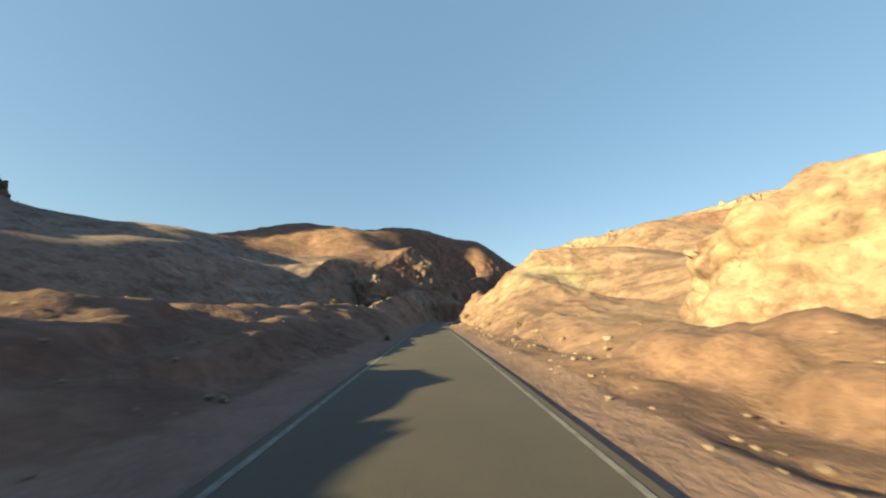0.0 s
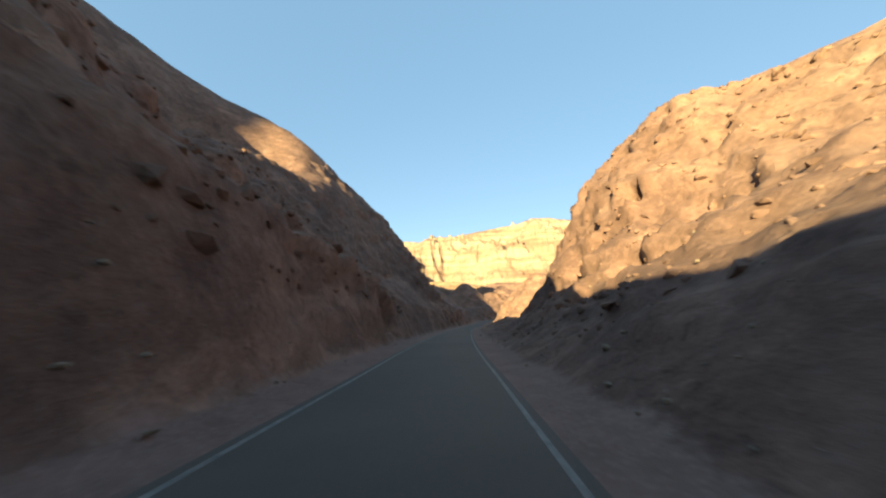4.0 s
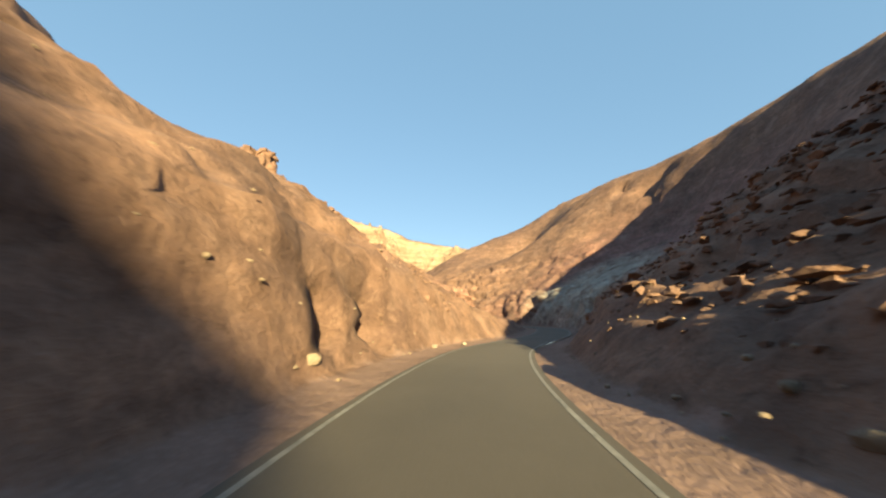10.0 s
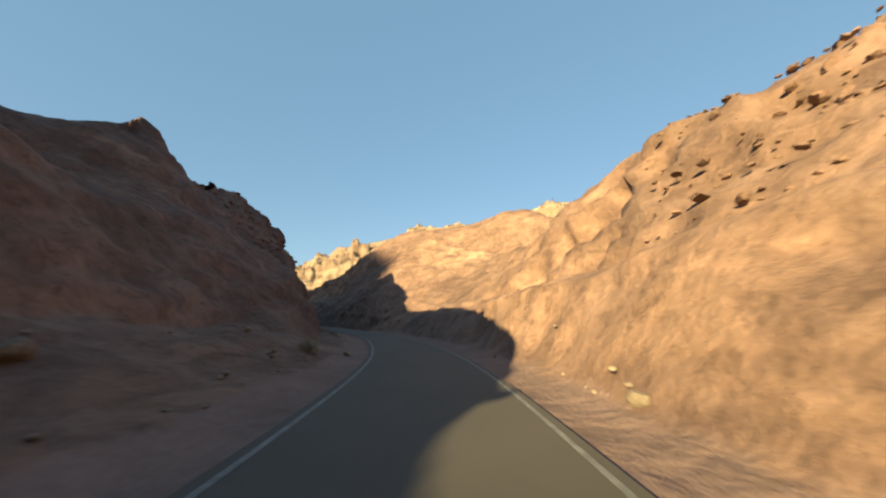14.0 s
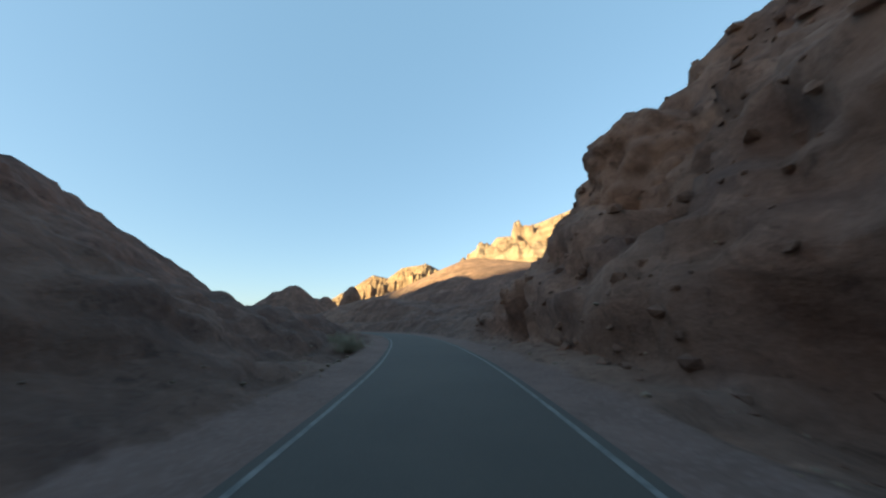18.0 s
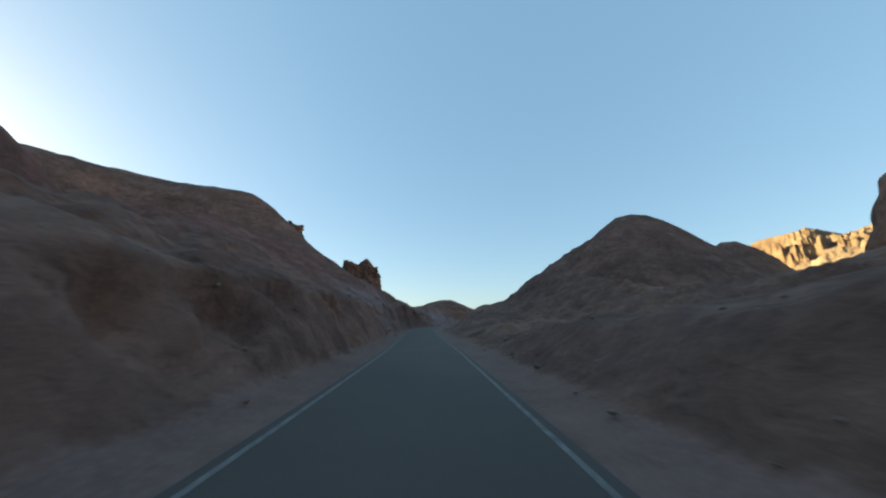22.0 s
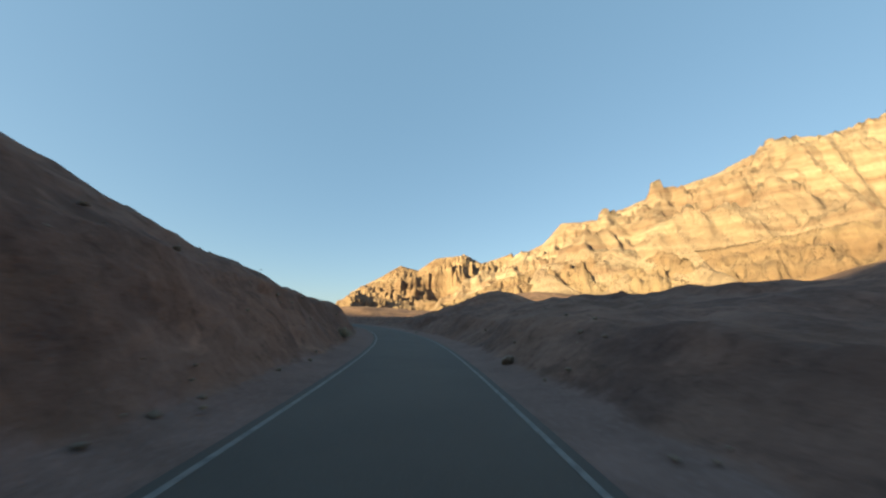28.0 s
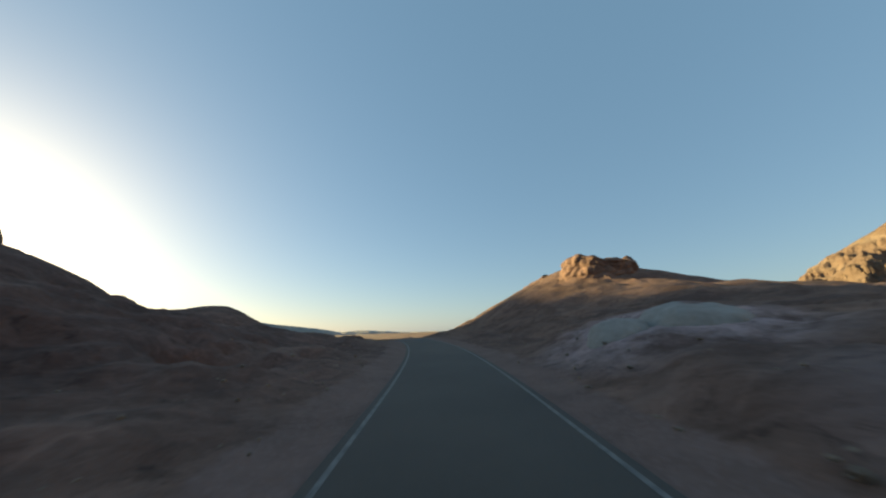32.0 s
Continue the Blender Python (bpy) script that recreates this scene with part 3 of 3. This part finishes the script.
def build_road():
    d = np.linspace(-1.88, 1.88, 9)
    s, off = np.meshgrid(STATION, d, indexing="ij")
    z = LEVEL[:, None] + 0.05 - 0.012 * np.abs(off) + 0.0 * s
    grid = np.concatenate([CENTRE[:, None] + RIGHT[:, None] * d[None, :, None], z[..., None]], -1)
    road = sheet("road", grid.reshape(-1, 3), quads(*s.shape), ASPHALT)
    tagged(road, "narrow dark asphalt road with white edge lines", "road", kind="structure")
    for side in (-1, 1):
        d = np.array([1.66, 1.74]) * side
        z = np.repeat(LEVEL[:, None] + 0.05 - 0.012 * 1.78 + 0.006, 2, 1)
        grid = np.concatenate([CENTRE[:, None] + RIGHT[:, None] * d[None, :, None], z[..., None]], -1)
        edge = sheet("edge_line", grid.reshape(-1, 3), quads(len(STATION), 2), PAINT)
        edge.parent = road
        tagged(edge, "worn white painted edge line")


build_ground()
build_road()


# ---- far mountains ----
def mountain(name, label, crest, foot, material, seed):
    """A range: a crest line of (x, y, height) and slopes that fall foot metres out on both sides, cut by gullies."""
    crest = np.array(crest, float)
    run = np.r_[0, np.cumsum(np.hypot(*np.diff(crest[:, :2], axis=0).T))]
    s = np.linspace(-foot * 0.5, run[-1] + foot * 0.5, 480)
    c = np.stack([np.interp(s, run, crest[:, k]) for k in range(3)], 1)
    ends = np.clip(np.maximum(-s, s - run[-1]) / (foot * 0.5), 0, 1)
    ahead = np.stack([np.gradient(np.interp(s, run, crest[:, k])) for k in (0, 1)], 1)
    whole = crest[-1, :2] - crest[0, :2]
    ahead = ahead * 0.3 + whole / np.linalg.norm(whole) * 2
    ahead /= np.linalg.norm(ahead, axis=1)[:, None]
    c[:, :2] += ahead * (np.where(s < 0, s, np.where(s > run[-1], s - run[-1], 0)))[:, None]
    across = np.stack([ahead[:, 1], -ahead[:, 0]], 1)
    w = np.linspace(-1, 1, 121)
    fall = np.abs(w) ** 0.85
    z = c[:, 2:] * (1 - ends[:, None]) * (1 - fall[None]) - 10
    xy = c[:, None, :2] + across[:, None] * (w * foot)[None, :, None]
    x, y = xy[..., 0].ravel(), xy[..., 1].ravel()
    z = z.ravel()
    amp = np.repeat((1 - fall)[None] * fall[None] * 4, len(s), 0).ravel() * 0.90 + 0.05
    z = z + amp * np.repeat(c[:, 2], len(w)) * 0.16 * rough(x, y, 0 * x, foot * 0.35, 5, seed, ridged=True)
    tall = np.repeat(c[:, 2], len(w))
    high = smooth(0.30, 0.62, z / np.maximum(tall, 1))
    z = z + amp * tall * (0.02 + 0.025 * high) * rough(x, y, 0 * x, foot * 0.08, 4, seed + 9, ridged=True)
    z = z + amp * tall * 0.010 * high * rough(x, y, 0 * x, foot * 0.025, 4, seed + 15, ridged=True)
    ledge = 10 + tall * 0.035
    step = (z / ledge + 0.5 * rough(x, y, 0 * x, foot * 0.5, 3, seed + 21)) % 1.0
    z = z + amp * ledge * 0.5 * high * (smooth(0.35, 0.6, step) - step)
    ob = sheet(name, np.stack([x, y, z], 1), quads(len(s), len(w)), material)
    return tagged(ob, label, "mountain", kind="structure")


def mountain_material(name, low, middle, high, band):
    m, nodes, links, shader = node_material(name)
    where = nodes.new("ShaderNodeNewGeometry").outputs["Position"]
    stretch = nodes.new("ShaderNodeMapping")
    stretch.inputs["Scale"].default_value = (0.1, 0.1, 1.0)
    links.new(where, stretch.inputs["Vector"])
    layers = noise_node(nodes, links, stretch.outputs["Vector"], band, 5, 0.6)
    crags = noise_node(nodes, links, where, 0.05, 8, 0.7)
    c = ramp(nodes, links, layers, (0.35, low), (0.5, middle), (0.65, high))
    c = mix(nodes, links, ramp(nodes, links, crags, (0.4, 0.0), (0.7, 0.5)), c, tuple(v * 0.7 for v in low))
    links.new(c, shader.inputs["Base Color"])
    shader.inputs["Roughness"].default_value = 1.0
    bumped(nodes, links, shader, crags, 1.0, 12)
    return m


PALE = mountain_material("pale_layered_rock", (0.165, 0.10, 0.068), (0.245, 0.175, 0.125), (0.32, 0.25, 0.185), 0.06)
BROWN = mountain_material("brown_crags", (0.14, 0.083, 0.052), (0.19, 0.122, 0.077), (0.24, 0.168, 0.11), 0.05)
# the haze over the far range is put into its pale grey colours
HAZE_TINTED = mountain_material("haze_tinted_rock", (0.30, 0.27, 0.25), (0.34, 0.31, 0.28), (0.38, 0.34, 0.31), 0.01)

mountain("pale_mountain", "pale cream layered mountain beyond the canyon", [(340, 1080, 190), (413, 1053, 236), (496, 1015, 257), (559, 980, 279), (595, 957, 267), (663, 906, 293), (728, 848, 300), (776, 798, 325), (830, 760, 330), (890, 740, 330), (960, 690, 330), (1000, 640, 305), (1040, 539, 285), (1060, 420, 260)], 330, PALE, 51)
mountain("layered_mountain", "sunlit cream and ochre layered mountain", [(273, 1437, 205), (359, 1413, 249), (402, 1398, 300), (487, 1360, 299), (573, 1310, 338), (641, 1261, 331), (698, 1211, 350), (757, 1149, 346), (806, 1088, 362), (870, 1000, 370), (930, 880, 360)], 330, PALE, 57)
mountain("rocky_mountain", "dark brown craggy mountain lit by low sun", [(-165, 1560, 134), (-131, 1567, 154), (-43, 1581, 211), (13, 1586, 198), (69, 1588, 238), (162, 1585, 248), (217, 1579, 220), (306, 1563, 256)], 260, BROWN, 63)
mountain("ochre_foothill", "smooth ochre foothill below the layered mountain", [(96, 961, 54), (143, 953, 73), (185, 941, 90), (213, 930, 97), (245, 911, 99), (274, 892, 99), (312, 863, 97), (359, 821, 101), (405, 770, 104), (440, 715, 99), (460, 657, 85)], 110, BROWN, 71)
mountain("rocky_foothill", "low rocky foothill with sunlit flanks", [(-50, 954, 33), (-33, 959, 50), (-19, 963, 63), (0, 968, 55), (22, 972, 56), (48, 974, 48), (67, 975, 37)], 80, BROWN, 77)
mountain("hazy_range", "low mountain range in pale haze-tinted colours across a distant valley", [(-3187, -706, 456), (-3292, -430, 363), (-3376, -134, 277), (-3450, 289, 234), (-3471, 651, 171), (-3451, 1052, 121), (-3421, 1265, 80), (-3377, 1481, 93), (-3242, 1922, 60), (-3044, 2352, 60)], 500, HAZE_TINTED, 83)
mountain("shading_range", "steep brown range on the western side of the canyon", [(-291, -19, 160), (-319, 22, 186), (-342, 55, 176), (-362, 84, 170), (-380, 110, 182), (-433, 186, 188), (-490, 268, 181), (-535, 335, 175), (-555, 363, 171)], 90, BROWN, 91)


# ---- rocks that stand out of the slopes ----
def outcrop(name, label, x, y, foot, top, wide, crown, seed, material=HILLSIDE, dome=False, rugged=1.0):
    """A standing rock: a worn column from its foot to its top, wide metres across at the foot, crown at the top."""
    turns, floors = 110, 60
    a, h = np.meshgrid(np.linspace(0, 2 * np.pi, turns, endpoint=False), np.linspace(0, 1, floors), indexing="xy")
    a, h = a.ravel(), h.ravel()
    r = np.sqrt(np.clip(1 - h ** 2.6, 0.0008, 1)) * wide / 2 if dome else (wide + (crown - wide) * h) / 2 * np.sqrt(np.clip(1 - smooth(0.86, 1.04, h) ** 2, 0.0008, 1))
    px, py, pz = x + r * np.cos(a), y + r * np.sin(a), foot + (top - foot) * h
    near, gap = cells(px, py, pz * 0.7, max(0.9, wide * 0.2), seed)
    block, crack = cells(px + 0.3 * near, py, pz * 0.9, max(0.55, wide * 0.09), seed + 5)
    push = wide * (0.22 * (0.5 - near) + (0.0 if dome else 0.11) * (0.5 - block + np.minimum(crack, 0.3)) + 0.07 * rough(px, py, pz * 0.4, wide * 0.4, 4, seed, ridged=True)) * (0.35 if dome else rugged)
    px, py, pz = px + push * np.cos(a), py + push * np.sin(a), pz + 0.25 * wide * h * rough(px, py, 0 * pz, wide * 0.35, 3, seed + 3) * (0.2 if dome else rugged)
    n = np.arange(turns * floors).reshape(floors, turns)
    m = np.roll(n, -1, 1)
    faces = np.stack([n[:-1], m[:-1], m[1:], n[1:]], -1).reshape(-1, 4)
    return tagged(sheet(name, np.stack([px, py, pz], 1), faces, material), label, "rock", group="standing rocks of the canyon")


outcrop("rock_dome", "smooth brown rock dome with a steep side above the slope", 167.8, 491, 8, 26.3, 10.5, 9, 101, dome=True)
outcrop("rock_pinnacle", "dark upright rock pinnacle on a steep slope", 57, 494, 23, 32.6, 9.5, 4.6, 103, rugged=0.7)
outcrop("rock_pinnacle", "broken dark rock pinnacle on a steep slope", 72, 481, 20, 28.9, 6.2, 3.4, 107, rugged=0.7)
outcrop("rock_cliff", "dark jagged rock cliff beside the road", 188, 310, 5, 25.5, 20, 15, 109)
outcrop("rock_crag", "knobbly sunlit crag above the bend", 133, 239.5, 12, 15.4, 2.8, 1.6, 131)
outcrop("rock_crag", "blocky sunlit crag of broken brown rock beside the bend", 176.6, 238.8, 2.5, 11.2, 9.0, 6.2, 221, rugged=1.1)
outcrop("rock_crag", "blocky sunlit shoulder of broken brown rock beside the bend", 180.6, 238.9, 2.5, 8.8, 6.4, 4.4, 223, rugged=1.0)
outcrop("rock_tower", "square dark rock tower on the canyon wall", 214.9, 371, 8, 19.2, 7.0, 5.8, 149, rugged=0.5)
outcrop("rock_crag", "reddish broken crag on the ridge", 73, 464, 24, 37.5, 6, 3, 157)
outcrop("rock_crag", "reddish broken crag on the ridge", 65, 446, 26, 34.5, 8, 3.5, 163)
outcrop("mesa_cap", "flat-topped caprock on a dark hill", -3, 719, 22, 27.2, 11, 9.0, 137, rugged=0.4)
outcrop("rock_crag", "small crag on the shoulder of the mesa", -13, 719, 22, 26.2, 5, 2.5, 139, rugged=0.5)


# cut banks of the first stretch
outcrop("rock_cliff", "shaded brown rock cliff with an upright broken edge", -14.1, 65.0, -1, 8.3, 8.0, 6.8, 211, rugged=0.5)
outcrop("rock_cliff", "pale cream rock cliff rising beside the gravel verge", 21.0, 17.0, -1.5, 6.6, 14, 11.0, 201, rugged=0.55)

# low whitish mounds on the last slope
WHITE_EARTH = stone_material("whitish_earth", (0.26, 0.245, 0.225), (0.42, 0.40, 0.37))
for x, y, foot, top, wide, seed in ((22.8, 688.7, 16.3, 17.8, 3.3, 171), (21.4, 686.8, 16.2, 17.35, 2.1, 173), (43.2, 680.8, 14.9, 16.3, 5.4, 177)):
    mound = outcrop("pale_mound", "low mound of whitish earth on the dark slope", x, y, foot, top, wide, wide, seed, WHITE_EARTH, dome=True)
    tagged(mound, category="mound", group="whitish mounds")

# ---- stones and boulders ----
def stone_mesh(name, seed, material, detail=2):
    """A broken stone about 1 m across, its flat faces cut by planes."""
    bm = bmesh.new()
    bmesh.ops.create_icosphere(bm, subdivisions=detail, radius=0.5)
    draw = random.Random(seed)
    cuts = [(Vector((draw.gauss(0, 1), draw.gauss(0, 1), draw.gauss(0, 0.8))).normalized(), draw.uniform(0.24, 0.42)) for _ in range(9)]
    scale = Vector((draw.uniform(0.9, 1.3), draw.uniform(0.7, 1.0), draw.uniform(0.55, 0.85)))
    for v in bm.verts:
        for way, reach in cuts:
            over = v.co.dot(way) - reach
            if over > 0:
                v.co -= way * over * 0.9
        v.co += v.normal * 0.05 * noise.noise(v.co * 4 + Vector((seed, 0, 0)))
        v.co = Vector(a * b for a, b in zip(v.co, scale))
    me = bpy.data.meshes.new(name)
    bm.to_mesh(me)
    bm.free()
    me.materials.append(material)
    return me


BOULDERS = [stone_mesh("boulder", n, STONE) for n in range(7)]
PALE_BOULDERS = [stone_mesh("boulder", 20 + n, PALE_STONE) for n in range(3)]
toss = random.Random(11)


def boulder(station, out, size, pale=False):
    spot = on_ground(station, out)
    ob = new("boulder", toss.choice(PALE_BOULDERS if pale else BOULDERS))
    ob.matrix_world = pose(spot[0], spot[1], spot[2] + 0.16 * size, toss.uniform(-15, 15), toss.uniform(-15, 15), toss.uniform(0, 360)) @ Matrix.Scale(size, 4)
    words = "pale cream" if pale else "brown"
    tagged(ob, ("large " if size > 0.8 else "small " if size < 0.35 else "") + words + " weathered boulder lying on the gravel roadside", "boulder", group="boulders beside the road")


# along the sunlit cut bank at the start
for n in range(26):
    boulder(72 + n * 2.1 + toss.uniform(-1, 1), toss.uniform(4.2, 7.5), toss.uniform(0.15, 0.45), n % 7 == 0)
boulder(92, 5.2, 0.9)
boulder(136, -4.6, 1.1)
# single stones close to the asphalt
for station, out, size, pale in [(268, -5.0, 0.5, True), (345, -2.6, 0.45, True), (342, -3.1, 0.4, True), (394, -2.7, 0.5, True), (392, -3.2, 0.4, True), (458, -3.4, 0.7, True), (832, 2.7, 0.35, True), (620, 5.3, 0.5, False), (296, -9, 1.0, False), (904, -3.0, 0.5, False)]:
    boulder(station, out, size, pale)
# fallen stones along both toes of the canyon
for n in range(150):
    side = toss.choice((-1, 1))
    boulder(toss.uniform(110, 980), side * (2.7 + abs(toss.gauss(0, 1.6))), min(0.75, 0.14 + abs(toss.gauss(0, 0.17))), toss.random() < 0.08)


def scattered_stones():
    """Loose stones too many to count, along the roadside and up the slopes."""
    bm = bmesh.new()
    bmesh.ops.create_icosphere(bm, subdivisions=1, radius=0.5)
    shape = np.array([v.co for v in bm.verts])
    tris = np.array([[v.index for v in f.verts] for f in bm.faces])
    bm.free()
    places, faces = [], []
    for side in (-1, 1):
        grid = SIDES[side][0].reshape(len(STATION), -1, 3)
        for n in range(4200):
            i = int(rng.uniform(110, len(STATION) - 60))
            j = min(int(3 + abs(rng.normal(0, 15))), grid.shape[1] - 1)
            size = 0.05 + 0.10 * rng.random() ** 2 * (1 + j / 50)
            lump = shape * rng.uniform(0.6, 1.25, shape.shape) * size * [1.2, 1.0, 0.7]
            faces.append(tris + len(places) * len(shape))
            places.append(lump + grid[i, j] + [rng.uniform(-0.3, 0.3), rng.uniform(-0.3, 0.3), size * 0.15])
    me = bpy.data.meshes.new("scattered_stones")
    me.from_pydata(np.concatenate(places).tolist(), [], np.concatenate(faces).tolist())
    me.materials.append(STONE)
    tagged(new("scattered_stones", me), "loose brown stones scattered over the roadside and slopes", "stones", kind="stuff")


scattered_stones()


def rubble():
    """Angular blocks that stick out of the broken faces."""
    bm = bmesh.new()
    bmesh.ops.create_icosphere(bm, subdivisions=1, radius=0.5)
    shape = np.array([v.co for v in bm.verts])
    tris = np.array([[v.index for v in f.verts] for f in bm.faces])
    bm.free()
    places, faces = [], []
    ground = np.concatenate([SIDES[-1][0], SIDES[1][0]])
    beside = np.tile(BESIDE, 2 * len(STATION))
    for cx, cy, reach in CRAGS:
        pick = np.nonzero((np.hypot(ground[:, 0] - cx, ground[:, 1] - cy) < reach) & (beside > 4.2))[0]
        for n in rng.choice(pick, min(len(pick), int(reach * 60)), replace=False):
            size = 0.16 + 0.6 * rng.random() ** 2.2
            turn = rng.uniform(0, 6.28)
            ways = rng.normal(size=(5, 3))
            ways /= np.linalg.norm(ways, axis=1)[:, None]
            lump = shape.copy()
            for way in ways:
                over = np.clip(lump @ way - rng.uniform(0.16, 0.3), 0, None)
                lump = lump - over[:, None] * way
            lump = lump * [1.2, 1.0, 0.9] * size
            lump = np.stack([lump[:, 0] * math.cos(turn) - lump[:, 1] * math.sin(turn), lump[:, 0] * math.sin(turn) + lump[:, 1] * math.cos(turn), lump[:, 2]], 1)
            faces.append(tris + len(places) * len(shape))
            places.append(lump + ground[n] - [0, 0, 0.12 * size])
    wide = np.concatenate([ground, FAR[0][FAR[2] > 22]])
    for cx, cy, reach, count in TALUS:
        pick = np.nonzero((np.hypot(wide[:, 0] - cx, wide[:, 1] - cy) < reach) & (np.r_[beside, FAR[2][FAR[2] > 22]] > 5.5))[0]
        for n in rng.choice(pick, min(len(pick), count), replace=False):
            size = 0.18 + 0.55 * rng.random() ** 3.0
            turn = rng.normal(0.4, 0.5)
            lump = shape * rng.uniform(0.6, 1.2, shape.shape)
            for way in rng.normal(size=(3, 3)):
                way = way / np.linalg.norm(way)
                over = np.clip(lump @ way - rng.uniform(0.15, 0.3), 0, None)
                lump = lump - over[:, None] * way
            lump = lump * [1.5, 0.9, 0.55] * size
            lump = np.stack([lump[:, 0] * math.cos(turn) - lump[:, 1] * math.sin(turn), lump[:, 0] * math.sin(turn) + lump[:, 1] * math.cos(turn), lump[:, 2]], 1)
            faces.append(tris + len(places) * len(shape))
            places.append(lump + wide[n] + [rng.uniform(-0.6, 0.6), rng.uniform(-0.6, 0.6), 0.05 * size])
    me = bpy.data.meshes.new("rubble")
    me.from_pydata(np.concatenate(places).tolist(), [], np.concatenate(faces).tolist())
    me.materials.append(HILLSIDE)
    tagged(new("rubble", me), "angular broken rocks covering the steep canyon faces", "rubble", kind="stuff")


rubble()


# ---- desert shrubs ----
def shrub(seed, leaves, wide=1.0, tall=0.8, sprays=120):
    """A dry bush about a metre across: bare twigs that fan out from the root, with tufts of small leaves."""
    draw = random.Random(seed)
    root = new("desert_shrub")
    wood, green = bmesh.new(), bmesh.new()
    for n in range(sprays):
        turn, lean = draw.uniform(0, 2 * math.pi), draw.uniform(0.1, 1.25)
        way = Vector((math.cos(turn) * math.sin(lean) * wide, math.sin(turn) * math.sin(lean) * wide, math.cos(lean) * tall)) * draw.uniform(0.6, 1.0)
        spots = [Vector((0, 0, -0.05)) + way * u * 0.75 + Vector((draw.uniform(-1, 1), draw.uniform(-1, 1), draw.uniform(-0.3, 1))) * 0.05 * u for u in (0, 0.4, 0.75, 1)]
        aside = way.cross(Vector((0, 0, 1))).normalized() if way.cross(Vector((0, 0, 1))).length > 0.01 else Vector((1, 0, 0))
        other = way.cross(aside).normalized()
        rings = []
        for spot, thick in zip(spots, (0.012, 0.008, 0.005, 0.002)):
            rings.append([wood.verts.new(spot + aside * thick * math.cos(q) + other * thick * math.sin(q)) for q in (0, 2.09, 4.19)])
        for low, high in zip(rings, rings[1:]):
            for k in range(3):
                wood.faces.new((low[k], low[(k + 1) % 3], high[(k + 1) % 3], high[k]))
        for k in range(60):
            spot = spots[0].lerp(spots[-1], draw.uniform(0.45, 1.05)) + Vector((draw.gauss(0, 1), draw.gauss(0, 1), draw.gauss(0, 1))) * 0.045
            long = Vector((draw.gauss(0, 1), draw.gauss(0, 1), draw.gauss(0.4, 1))).normalized() * draw.uniform(0.012, 0.03)
            flat = long.cross(Vector((draw.gauss(0, 1), draw.gauss(0, 1), draw.gauss(0, 1)))).normalized() * 0.005
            green.faces.new([green.verts.new(spot + v) for v in (-long, flat, long, -flat)])
    for name, bm, material in (("twigs", wood, TWIGS), ("leaves", green, leaves)):
        me = bpy.data.meshes.new(name)
        bm.to_mesh(me)
        bm.free()
        me.materials.append(material)
        new(name, me).parent = root
    return root


SHRUBS = [shrub(1, LEAVES), shrub(2, LEAVES, 1.1, 0.6), shrub(3, DARK_LEAVES, 0.8, 1.0)]
WORDS = ["pale dry rounded shrub growing on the gravel roadside", "low spreading straw-coloured shrub beside the road", "small olive-green bush at the foot of a bank"]
for thing, words in zip(SHRUBS, WORDS):
    tagged(thing, words, "shrub", group="desert shrubs")
planted = [(0, 544, -3.6, 1.6), (1, 546, -4.6, 1.3), (2, 112, 5.6, 1.4), (2, 79, -2.7, 0.5), (1, 394, -4.6, 0.8), (0, 818, -3.4, 0.9), (0, 905, -4.4, 1.2), (1, 907, -5.0, 0.9), (0, 438, -3.8, 0.8), (1, 440, -4.3, 0.6), (2, 103, -7.5, 0.8), (1, 98, -8.0, 0.9), (2, 88, -8.5, 0.7), (0, 109, -7.8, 0.7), (2, 84, 6.4, 0.6), (1, 78, 5.6, 0.5), (0, 575, -3.9, 0.7), (1, 700, 4.6, 0.6), (0, 860, -4.2, 0.8)]
used = set()
for which, station, out, size in planted:
    m = pose(*on_ground(station, out), 0, 0, toss.uniform(0, 360)) @ Matrix.Scale(size, 4)
    if which in used:
        copy = copy_thing(SHRUBS[which], m)
        copy.matrix_world = m
    else:
        SHRUBS[which].matrix_world = m
        used.add(which)
